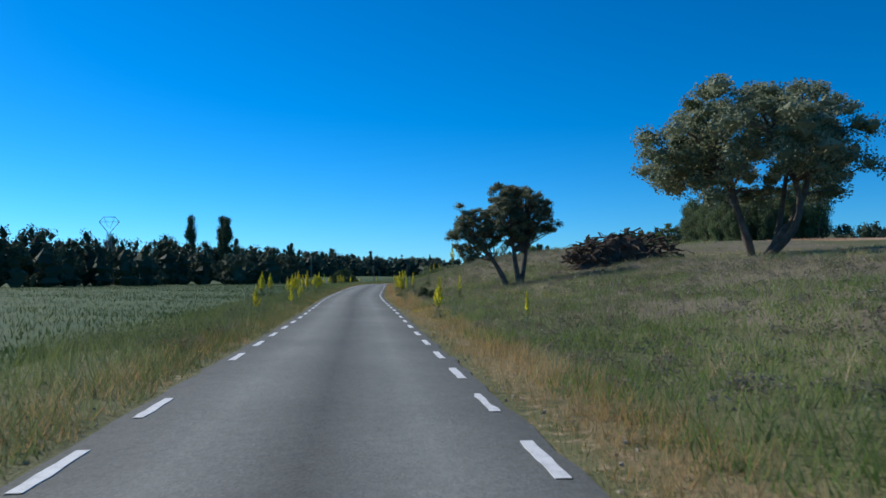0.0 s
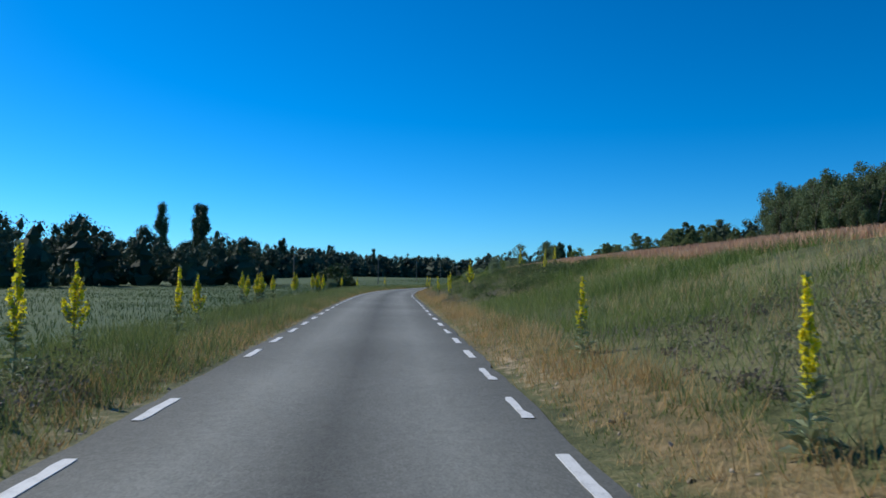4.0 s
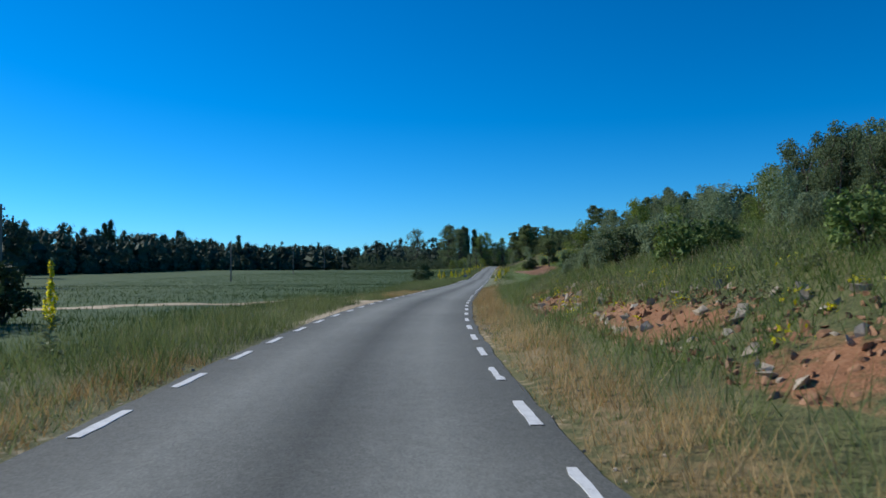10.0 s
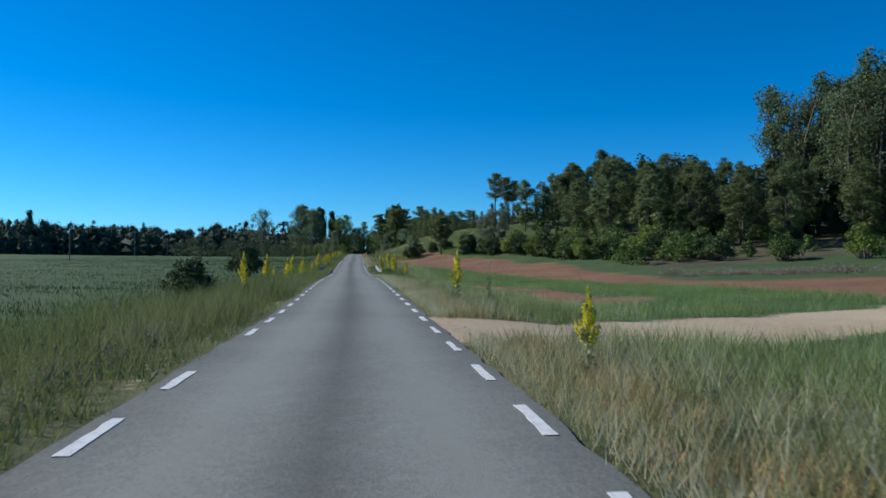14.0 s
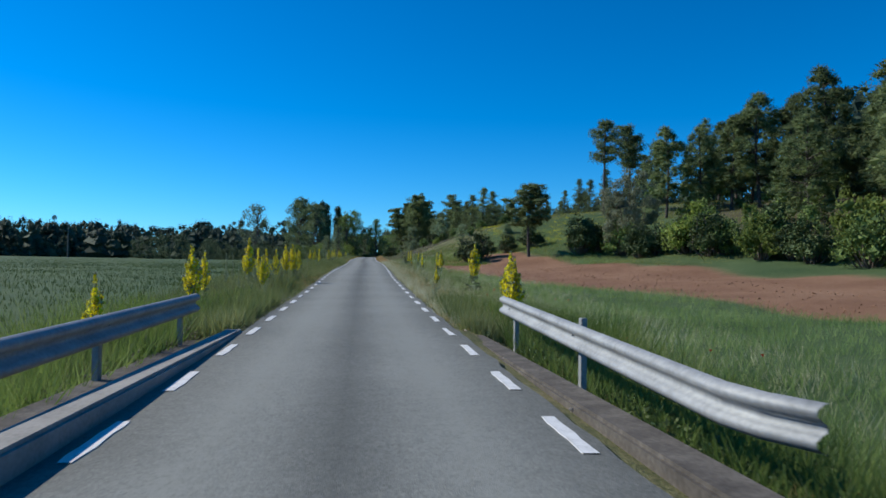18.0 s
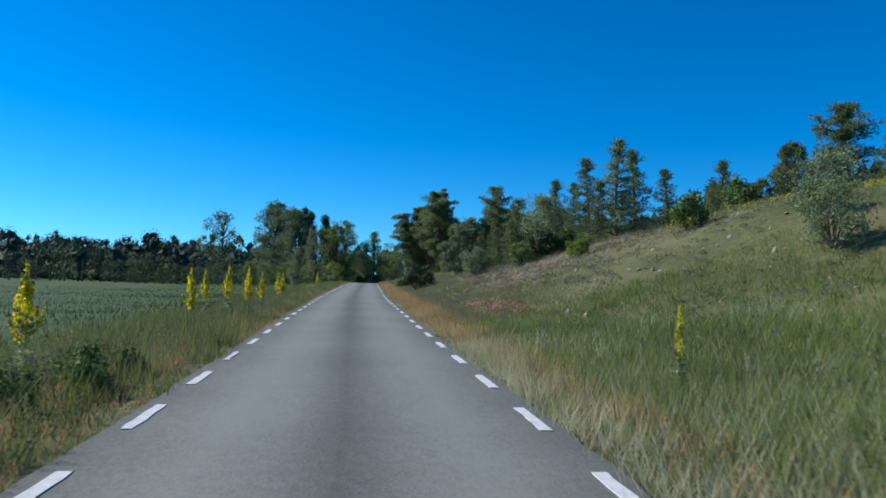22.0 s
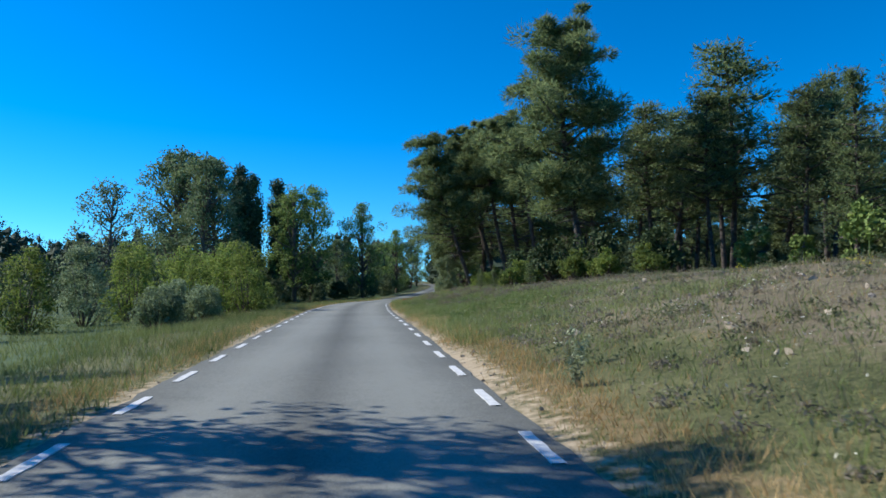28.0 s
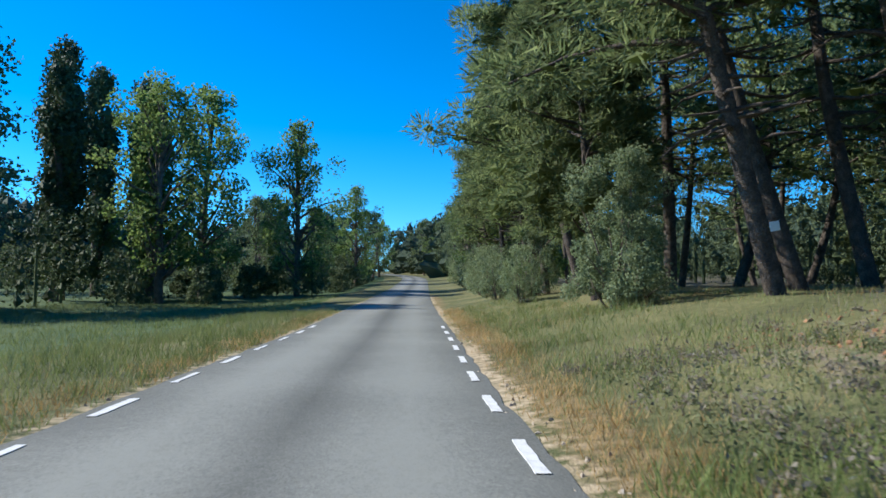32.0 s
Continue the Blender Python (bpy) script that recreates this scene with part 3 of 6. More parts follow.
        for i in range(0, m, 2):
            z0 = np.clip(cen[i, 2] - rng.uniform(.12, .24) * h, .1 * h, .85 * h)
            root = np.array([np.interp(z0, trunk[:, 2], trunk[:, 0]), np.interp(z0, trunk[:, 2], trunk[:, 1]), z0])
            wood.append(tube(bent(rng, root, cen[i], 5, .07), np.linspace(.0075, .0015, 5) * h, 5))
        flat, ln, wd, hollow = 1.0, 0.0165 * h, 0.0125 * h, 0.15
    elif kind == "grove":
        m = 66
        tops = []
        for i in range(6):
            a = i * 1.05 + rng.uniform(-.4, .4)
            tip = np.array([math.cos(a) * .1, math.sin(a) * .1, rng.uniform(.68, .93)]) * h
            base = np.array([0, 0, rng.uniform(.12, .3) * h])
            tops.append((base, tip))
            wood.append(tube(bent(rng, base, tip, 6, .06), np.linspace(.014, .003, 6) * h, 5))
        wood.append(tube(bent(rng, (0, 0, -0.02 * h), (0, 0, .5 * h), 5, .02), np.linspace(.026, .012, 5) * h))
        for i in range(m):
            b0, t0 = tops[rng.integers(6)]
            f = rng.uniform(.02, 1.05)
            c = b0 + (t0 - b0) * f + rng.normal(size=3) * np.array([.055, .055, .03]) * h * (1.25 - .6 * f)
            cen.append(c)
            if i % 2:
                wood.append(tube(bent(rng, b0 + (t0 - b0) * max(0.1, f - .2), c, 4, .06), np.linspace(.005, .0015, 4) * h, 4))
        cen = np.array(cen)
        rad = rng.uniform(0.045, 0.08, m) * h
        flat, ln, wd, hollow = 1.15, 0.02 * h, 0.013 * h, 0.2
    elif kind == "scrub":                     # a tall leafy shrub, green down to the ground
        m = 80
        ph = rng.uniform(0, 6.28, 2)
        z = rng.uniform(.06, .97, m)
        a = rng.uniform(0, 6.28, m)
        r = .3 * np.sin(np.clip(.15 + .83 * z, 0, .97) * np.pi) ** .5 * (1 + .3 * np.sin(2 * a + 6 * z + ph[0]) + .2 * np.sin(3 * a - 8 * z + ph[1]))
        q = rng.uniform(.15, 1, m) ** .5 * r
        cen = np.stack([np.cos(a) * q, np.sin(a) * q, z], 1) * h
        rad = rng.uniform(.05, .095, m) * h
        for i in range(0, m, 4):
            wood.append(tube(bent(rng, (cen[i, 0] * .12, cen[i, 1] * .12, -.03 * h), cen[i], 6, .06), np.linspace(.008, .0015, 6) * h, 5))
        flat, ln, wd, hollow = 1.0, 0.03 * h, 0.0155 * h, 0.15
    elif kind == "hillpine":                  # a dense dark crown of rounded, layered clumps
        ph = rng.uniform(0, 6.28, 3)
        wide, low = rng.uniform(.19, .25), rng.uniform(.12, .24)
        trunk = bent(rng, (0, 0, -.02 * h), (rng.normal() * .03 * h, rng.normal() * .03 * h, .95 * h), 9, .02)
        wood.append(tube(trunk, np.linspace(.016, .004, 9) * h, 7))
        m = 120
        z = rng.uniform(0, 1, m) ** .9
        a = rng.uniform(0, 6.28, m)
        env = wide * np.clip(np.sin(np.clip(.22 + .76 * z, 0, .985) * np.pi), .02, 1) ** .75 * (1 + .22 * np.sin(2 * a + 4 * z + ph[0]) + .16 * np.sin(3 * a - 11 * z + ph[1]) + .12 * np.sin(17 * z + ph[2]))
        q = rng.uniform(.45, 1.0, m) ** .6 * env
        zz = low + (.96 - low) * z
        cen = np.stack([np.cos(a) * q, np.sin(a) * q, zz], 1) * h
        cen[:, 0] += np.interp(cen[:, 2], trunk[:, 2], trunk[:, 0])
        cen[:, 1] += np.interp(cen[:, 2], trunk[:, 2], trunk[:, 1])
        rad = rng.uniform(.04, .068, m) * h * (1.12 - .4 * z)
        for i in range(0, m, 3):
            z0 = max(.1 * h, cen[i, 2] - rng.uniform(.03, .09) * h)
            root = np.array([np.interp(z0, trunk[:, 2], trunk[:, 0]), np.interp(z0, trunk[:, 2], trunk[:, 1]), z0])
            wood.append(tube(bent(rng, root, cen[i], 4, .06), np.linspace(.005, .0015, 4) * h, 4))
        flat, ln, wd, hollow = 0.7, 0.03 * h, .0042 * h, 0.3
    elif kind in ("pine", "oldpine", "youngpine", "umbrella", "giant", "tallpine"):
        lo = {"pine": .42, "oldpine": .38, "youngpine": .16, "umbrella": .46, "giant": .3, "tallpine": .56}[kind]
        lean = rng.normal(size=2) * (.04 if kind != "oldpine" else .07)
        top = np.array([lean[0] * h, lean[1] * h, .97 * h])
        trunk = bent(rng, (0, 0, -0.02 * h), top, 9, .025)
        wood.append(tube(trunk, np.linspace(.0145 if kind != "umbrella" else .022, .004, 9) * h, 8))
        levels = {"pine": 10, "oldpine": 9, "youngpine": 15, "umbrella": 7, "giant": 10, "tallpine": 7}[kind]
        for i in range(levels):
            f = i / (levels - 1)
            z0 = lo + (0.97 - lo) * f
            reach = {"pine": .17 * (1 - f) ** .6 + .05, "oldpine": .24 * (1 - .75 * f) * rng.uniform(.7, 1.15) + .03,
                     "youngpine": .2 * (1 - f) ** .8 * rng.uniform(.7, 1.15) + .012, "tallpine": .19 * math.sin(.7 + 2 * f) * rng.uniform(.35, 1.3), "umbrella": .28 * math.sin(.7 + 2.1 * f) ** .6, "giant": .27 * math.sin(.9 + 1.75 * f) * rng.uniform(.6, 1.25)}[kind]
            for j in range({"pine": 5, "oldpine": 5, "youngpine": 5, "umbrella": 7, "giant": 6, "tallpine": 6}[kind]):
                a = j * 1.257 + i * 2.4 + rng.uniform(-.35, .35)
                z = min(.97, z0 + rng.uniform(-.5, .5) * (.97 - lo) / levels)
                ln_ = reach * rng.uniform(.6, 1.15) * h
                root = np.array([np.interp(z * h, trunk[:, 2], trunk[:, 0]), np.interp(z * h, trunk[:, 2], trunk[:, 1]), z * h])
                tip = root + np.array([math.cos(a) * ln_, math.sin(a) * ln_, ln_ * rng.uniform(.05, .45)])
                wood.append(tube(bent(rng, root, tip, 4, .07), np.linspace(.006, .002, 4) * h, 4))
                for q in ((1.0, .72, .42) if ln_ > .1 * h else (1.0, .5)):
                    cen.append(root + (tip - root) * q + rng.normal(size=3) * .012 * h)
                    rad.append(rng.uniform(.032, .055) * h * (1.1 - .4 * f) * (1.9 if kind == "umbrella" else 1.45 if kind in ("oldpine", "giant") else .72 if kind == "youngpine" else .85 if kind == "tallpine" else 1.15) * rng.uniform(.65, 1.35))
        for i in range(0 if kind == "umbrella" else 7 if n < 8000 else 34 if kind == "tallpine" else 22):     # dead snags under the crown
            z = rng.uniform(.22, lo + .12) * h
            a = rng.uniform(0, 6.28)
            root = np.array([np.interp(z, trunk[:, 2], trunk[:, 0]), np.interp(z, trunk[:, 2], trunk[:, 1]), z])
            wood.append(tube(bent(rng, root, root + np.array([math.cos(a), math.sin(a), -.1]) * rng.uniform(.05, .12) * h, 4, .1), np.linspace(.004, .001, 4) * h, 4))
        cen, rad = np.array(cen), np.array(rad)
        flat, ln, wd, hollow = 0.6, 0.03 * h, (0.0075 if n < 8000 else .0042) * h, 0.15
    else:                                     # bush
        m = 40
        d = units(rng, m)
        d[:, 2] = np.abs(d[:, 2])
        cen = np.array([0, 0, 0.16 * h]) + d * rng.uniform(.45, 1, (m, 1)) * np.array([.5, .5, .68]) * h
        rad = rng.uniform(.09, .19, m) * h
        for i in range(0, m, 2):
            wood.append(tube(bent(rng, d[i] * np.array([.08, .08, 0]) * h - np.array([0, 0, .04 * h]), cen[i], 5, .1), np.linspace(.02, .005, 5) * h, 5))
        ln, wd = 0.048 * h, 0.026 * h
    rad = rad * (1.3 if n < 8000 and kind not in ("giant", "hillpine") else 1.0)
    ln, wd = ln * 1.25, wd * (1.6 if "pine" in kind or kind == "umbrella" else 1.35)
    per = max(4, n // len(cen))
    k = (3000 / max(n, 300)) ** 0.3
    pts = puffs(rng, cen, rad, per, flat, hollow)
    if "pine" in kind or kind in ("giant", "umbrella"):
        fine = n > 8000 or kind != "umbrella"
        if not fine:
            pts = np.concatenate([pts, puffs(rng, cen, rad, per, flat, hollow)])
        lv, lf = needles(rng, np.concatenate([np.repeat(cen, per, 0)] * (1 if fine else 2)), pts, (.024 if fine else .03) * h, (.0044 if n > 8000 else .0068 if fine else .0095) * h)
    else:
        lv, lf = leaves(rng, pts, ln * k, wd * k, 0.0, 0.25 if "pine" in kind else 0.0)
    cf = []
    if (n < 4500 or "pine" in kind or kind in ("giant", "oak", "lobed", "poplar", "umbrella")) and kind not in ("broad", "grove"):
        cv, cf = blobs(rng, cen, rad * (.55 if kind == "hillpine" else .2 if kind == "youngpine" else .55 if kind in ("oak", "lobed", "umbrella") else .42 if kind == "poplar" else .36 if n < 4500 else .22), flat)
        cf = cf + len(lv)
        lv = np.concatenate([lv, cv])
    wv, wf = joined(wood)
    tall = h / lv[:, 2].max()
    lv, wv = lv * np.array([1, 1, tall]), wv * np.array([1, 1, tall])
    return wv, wf, lv, lf, cf


def make_tree(name, kind, seed, h, n, leaf, bark, label, category="tree"):
    """One tree standing at the origin, with its trunk and its crown."""
    wv, wf, lv, lf, cf = grow(kind, seed, h, n)
    t = tagged(new(name), label, category)
    part("trunk", soup("trunk", wv, wf, material=bark, smooth=True), t)
    part("crown", soup("crown", lv, lf, cf, material=leaf), t)
    return t


PLACED = {}


def plant(model, s, u, size=1.0, sink=0.05, group="", turn=None, label="", tip=0.0, lean=0.0):
    """Stands the model, or a copy of it, at (s, u)."""
    k = PLACED.get(model.name, 0)
    PLACED[model.name] = k + 1
    x, y, z = spot(s, u, -sink)
    spin = turn if turn is not None else (k * 137.5 + s * 7) % 360
    a = float(np.interp(s, HEAD_S, HEAD_A))
    m = Matrix.Translation((x, y, z)) @ Matrix.Rotation(radians(lean), 4, Vector((math.sin(a), math.cos(a), 0))) @ pose(0, 0, 0, tip, 0, spin) @ Matrix.Diagonal((size, size, size, 1))
    ob = model if k == 0 else copy_thing(model, m)
    ob.matrix_basis = m
    return tagged(ob, label, "", group)
# ---- structure ----
def zone(a, lo, hi, soft):
    return np.clip((a - lo) / soft + 0.5, 0, 1) * np.clip((hi - a) / soft + 0.5, 0, 1)


def near_track(s, u, pts, width):
    """1 on a track along the plan points, 0 off it."""
    d = np.full(np.shape(s), 1e9)
    for (a, b), (c, e) in zip(pts[:-1], pts[1:]):
        ds, du = c - a, e - b
        f = np.clip(((s - a) * ds + (u - b) * du) / (ds * ds + du * du), 0, 1)
        d = np.minimum(d, np.hypot(s - a - f * ds, u - b - f * du))
    return np.clip((width - d) / 0.8 + 0.5, 0, 1)


TRACK_LEFT = [(191, -1.9), (189.5, -4.4), (186.5, -8.0), (184, -13), (180, -22)]
APRON = [(178.5, -7.4), (175, -5.0), (171.5, -3.4)]
GRAVEL = [(173, -2.4), (166, -2.2), (158, -2.1)]
TRACK_RIGHT = [(210, 1.6), (210.3, 5), (212, 9), (214.5, 20), (217, 45)]


def zones(s, u):
    w = 0.5 * wobble(s, u, 6.0, 1.0)
    z = {}
    lower = np.interp(s, [216, 255, 285, 300, 322, 340], [21, 21, 17, 12, 7, 7])
    upper = np.interp(s, [216, 300, 320, 340], [33, 27, 20, 14])
    z["green"] = zone(u + w, -420, -5.5, 1.5) * zone(s, -80, 900, 6) + zone(u + w, 6.0, lower, 1.2) * zone(s, 190, 340, 8) + zone(u, 12, 75, 3) * zone(s, 216, 352, 6) * zone(u - upper, 0, 99, 2) * .8
    z["straw"] = zone(u + w, 9.5, 70, 1.0) * zone(s, 62, 140, 10)
    z["gold"] = zone(u, -6.5, -1.9, .8) * zone(s, 177, 189, 3) + zone(u + .4 * w, 1.9, 3.0, .6) * (zone(s, -20, 190, 6) + zone(s, 340, 560, 6)) * .6
    z["fresh"] = turned_strip(s, u)
    z["plough"] = zone(u + w, lower, upper, 1.0) * zone(s, 218, 340, 4) + zone(u + w, 7.5, 12, 1) * zone(s, 222, 262, 4)
    z["heath"] = zone(u + w, 5.0, 30, 1.5) * (zone(s, -20, 62, 8) + zone(s, 360, 505, 6) * zone(u, 0, 18, 4)) * 0.62
    z["litter"] = zone(u, 15, 120, 4) * zone(s, 425, 900, 10) + zone(u, 34, 120, 6) * zone(s, 270, 350, 10) * .7
    z["red"] = zone(u + 0.5 * w, 3.6, 4.9, 0.5) * zone(s, 143, 167, 2) * np.clip(0.66 + 0.5 * wobble(s, u, 1.9, 4.0), 0, 1) + zone(u + w, 5.6, 8.0, 1) * zone(s, 498, 505, 2) * .4 + zone(u + w, 3.8, 5.6, 1) * (zone(s, 350, 359, 3) + zone(s, 387, 395, 3)) * .6
    z["sand"] = np.maximum(np.maximum(np.maximum(near_track(s, u, TRACK_LEFT, 1.6), np.maximum(near_track(s, u, APRON, 1.2), near_track(s, u, GRAVEL, .45))), near_track(s, u, TRACK_RIGHT, 2.3)),
                           zone(np.abs(u), 1.9, 2.5, 0.4) * (0.28 + 0.2 * wobble(s, u, 3.0, 5.0) + 0.3 * zone(s, 425, 560, 10)))
    return {k: np.clip(v, 0, 1) for k, v in z.items()}


def dash_u(s):
    """How far the edge lines lie from the road's middle."""
    return np.interp(s, [6, 20, 36, 50, 90, 102, 129, 143, 159, 173, 188, 202, 212, 230, 250, 270, 284, 299, 320, 335, 356, 370, 390, 441, 473, 504], [1.7, 1.66, 1.67, 1.66, 1.8, 1.76, 1.83, 1.84, 1.9, 1.88, 1.76, 1.63, 1.57, 1.62, 1.66, 1.62, 1.64, 1.68, 1.74, 1.74, 1.8, 1.76, 1.79, 1.9, 1.97, 1.98])


def build_ground():
    s = np.concatenate([np.arange(-390, -40, 25), np.arange(-40, -8, 4), np.arange(-8, 520, 1.0), np.arange(520, 640, 3), np.arange(640, 1000, 20), np.arange(1000, 1600, 60)])
    a = np.array([0, 1.0, 1.8, 2.1, 2.4, 2.8, 3.3, 3.9, 4.5, 5.1, 5.7, 6.3, 7, 7.8, 8.7, 9.6, 10.6, 11.8, 13.2, 15, 17, 19.5, 22.5, 26, 31, 38, 47, 58, 72, 90, 115, 150, 200, 280, 400, 700, 1200, 2400])
    u = np.concatenate([-a[:0:-1], a])
    S, U = np.meshgrid(s, u, indexing="ij")
    X, Y = xy(S, U)
    Z = ground_z(S, U)
    far = np.clip((np.abs(U) - 400) / 1500, 0, 1)
    Z = Z + far * 6
    k = np.arange(len(s) - 1)[:, None] * len(u) + np.arange(len(u) - 1)[None]
    f = np.stack([k, k + 1, k + len(u) + 1, k + len(u)], -1).reshape(-1, 4)[:, ::-1]
    me = soup("ground", np.stack([X, Y, Z], -1), f, material=M_EARTH, smooth=True)
    for key, val in zones(S, U).items():
        at = me.attributes.new(key, "FLOAT", "POINT")
        at.data.foreach_set("value", val.ravel().astype(np.float32))
    tagged(new("ground", me), "uneven grassy ground with fields, banks and dirt tracks", "ground", kind="structure")


def build_road():
    s = np.concatenate([np.arange(-200, -10, 5), np.arange(-10, 560, 0.5), np.arange(560, 1200, 10)])
    rng = np.random.default_rng(3)
    fr = np.linspace(-1, 1, 13)
    S = np.repeat(s[:, None], 13, 1)
    half = HALF + dash_u(s) - 1.85
    ragl = half + 0.03 * wobble(s, s, 1.1, 2.0) + 0.02 * wobble(s, s, 0.35) + rng.normal(size=len(s)) * 0.012
    ragr = half + 0.03 * wobble(s, s, 1.3, 7.0) + 0.02 * wobble(s, s, 0.4, 4.0) + rng.normal(size=len(s)) * 0.012
    U = np.where(fr[None] < 0, fr[None] * ragl[:, None], fr[None] * ragr[:, None])
    X, Y = xy(S, U)
    Z = road_z(S) + 0.02 * (1 - fr[None] ** 2)
    edge = np.array([0, 0, 12, 12])
    X = np.concatenate([X, X[:, edge]], 1)
    Y = np.concatenate([Y, Y[:, edge]], 1)
    Z = np.concatenate([Z, Z[:, edge] - np.array([0, 0.12, 0, 0.12])], 1)
    w = 17
    k = np.arange(len(s) - 1)[:, None] * w
    cols = [(j, j + 1) for j in range(12)] + [(14, 13), (15, 16)]
    f = np.concatenate([np.stack([k + a, k + b, k + w + b, k + w + a], -1).reshape(-1, 4) for a, b in cols])
    me = soup("road", np.stack([X, Y, Z], -1), f, material=M_ASPHALT, smooth=True)
    at = me.attributes.new("across", "FLOAT", "POINT")
    at.data.foreach_set("value", np.concatenate([np.repeat((fr[None] + 1) / 2, len(s), 0), np.zeros((len(s), 4))], 1).ravel().astype(np.float32))
    at = me.attributes.new("bleached", "FLOAT", "POINT")
    at.data.foreach_set("value", np.repeat(np.clip((s - 140) / 50, 0, 1)[:, None], 17, 1).ravel().astype(np.float32))
    return tagged(new("road", me), "narrow grey asphalt road with worn wheel tracks", "road", kind="structure")


build_ground()
road = build_road()

# ---- woods and trees ----
OAK = make_tree("holm_oak", "oak", 1, 9.0, 46000, M_OAK, M_BARK, "large holm oak with a grey-green crown and forked trunk")
OAK_SMALL = make_tree("small_oak", "lobed", 5, 5.2, 64000, M_OAK, M_BARK, "small leaning oak on the roadside bank")
OAK_MID = make_tree("field_oak", "scrub", 8, 7.6, 24000, M_OAK, M_BARK, "dense grey-green oak at the field's edge")
PINE_A = make_tree("pine_tree", "pine", 11, 14.0, 7000, M_PINE, M_PINEBARK, "tall pine with a dark green crown and bare lower trunk")
PINE_B = make_tree("pine_tree", "pine", 12, 14.0, 7000, M_PINE, M_PINEBARK, "tall pine with a dark green crown and bare lower trunk")
PINE_C = make_tree("pine_tree", "oldpine", 13, 15.0, 7000, M_PINE, M_PINEBARK, "old pine with a broad uneven dark crown")
PINE_D = make_tree("pine_tree", "oldpine", 14, 15.0, 7000, M_PINE, M_PINEBARK, "old pine with a broad uneven dark crown")
NEAR_A = make_tree("pine_tree", "pine", 61, 14.0, 30000, M_PINE, M_PINEBARK, "tall roadside pine with long olive-green needles and rough bark")
NEAR_B = make_tree("pine_tree", "oldpine", 62, 15.0, 32000, M_PINE, M_PINEBARK, "old roadside pine with drooping olive-green needles and dead twigs")
NEAR_C = make_tree("pine_tree", "tallpine", 63, 17.0, 26000, M_PINE, M_PINEBARK, "tall roadside pine with a high crown and dead lower branches")
NEAR_D = make_tree("pine_tree", "hillpine", 65, 14.0, 30000, M_PINE, M_PINEBARK, "dense roadside pine with branches down to the ground")
BIGPINE = make_tree("old_pine", "giant", 64, 18.5, 42000, M_PINE, M_PINEBARK, "very large old pine leaning over the bank")
HILLPINE_A = make_tree("pine_tree", "hillpine", 17, 14.0, 8000, M_PINE, M_PINEBARK, "dark pine with branches low down on the hillside")
HILLPINE_B = make_tree("pine_tree", "hillpine", 18, 14.0, 8000, M_PINE, M_PINEBARK, "dark pine with branches low down on the hillside")
PINE_T = make_tree("pine_tree", "tallpine", 19, 14.0, 7000, M_PINE, M_PINEBARK, "slender pine with a high open crown on a long bare trunk")
PINE_Y = make_tree("young_pine", "youngpine", 15, 6.0, 6400, M_PINE, M_PINEBARK, "young pine with layered blue-green branches")
PINE_U = make_tree("umbrella_pine", "umbrella", 16, 7.6, 16000, M_PINE, M_PINEBARK, "small umbrella-shaped pine on a thin trunk")
POPLAR = make_tree("columnar_poplar", "poplar", 21, 26.0, 7800, M_DARKPOP, M_BARK, "tall dark columnar poplar at the edge of the wood")
TALLPOP = make_tree("poplar_tree", "tallpoplar", 22, 20.0, 4200, M_POPLAR, M_BARK, "slender green poplar in a row by the river")
BROAD_A = make_tree("black_poplar", "broad", 23, 16.0, 8500, M_POPLAR, M_BARK, "black poplar with upright limbs and bright green leaves")
BROAD_B = make_tree("black_poplar", "broad", 24, 16.0, 8500, M_POPLAR, M_BARK, "black poplar with upright limbs and bright green leaves")
BROAD_G = make_tree("black_poplar", "broad", 28, 16.0, 9500, M_GROVE, M_BARK, "tall black poplar with grey-green leaves and upright limbs")
GROVE = make_tree("grove_poplar", "grove", 25, 25.0, 13000, M_GROVE, M_BARK, "tall poplar standing in a dense plantation")
WILLOW = make_tree("willow_tree", "broad", 26, 9.0, 8000, M_WILLOW, M_BARK, "feathery grey-green willow beside the road")
SPARSE = make_tree("open_tree", "broad", 27, 20.0, 3000, M_WILLOW, M_BARK, "open-crowned tree with bare upright limbs")
SILVER = make_tree("silver_shrub", "scrub", 35, 5.6, 26000, M_WILLOW, M_BARK, "tall leafy shrub with silvery grey-green leaves", "bush")
SCRUB = make_tree("scrub_oak", "scrub", 36, 4.4, 6000, M_WILLOW, M_BARK, "tall grey-green oak scrub before the pines", "bush")
SCRUB_G = make_tree("river_bush", "scrub", 37, 4.4, 5000, M_BRIGHT, M_BARK, "tall bright green bush beside the river meadow", "bush")
SCRUB_S = make_tree("bank_shrub", "scrub", 38, 4.4, 4600, M_WILLOW, M_BARK, "upright grey-green shrub above the cut bank", "bush")
SCRUB_Y = make_tree("bank_shrub", "scrub", 39, 4.4, 4600, M_BRIGHT, M_BARK, "upright yellow-green shrub above the cut bank", "bush")
BUSH = make_tree("bush", "bush", 31, 2.4, 2400, M_BUSH, M_BARK, "dark green rounded bush on rough grass", "bush")
BUSH_B = make_tree("bush", "bush", 32, 2.4, 2600, M_BRIGHT, M_BARK, "yellow-green leafy bush on rough grass", "bush")
BUSH_D = make_tree("dark_bush", "bush", 34, 2.4, 2400, M_DARKBUSH, M_BARK, "dense dark green holm oak bush on rough grass", "bush")
BUSH_W = make_tree("grey_bush", "bush", 33, 2.2, 5200, M_WILLOW, M_BARK, "pale grey-green bush with silvery leaves", "bush")

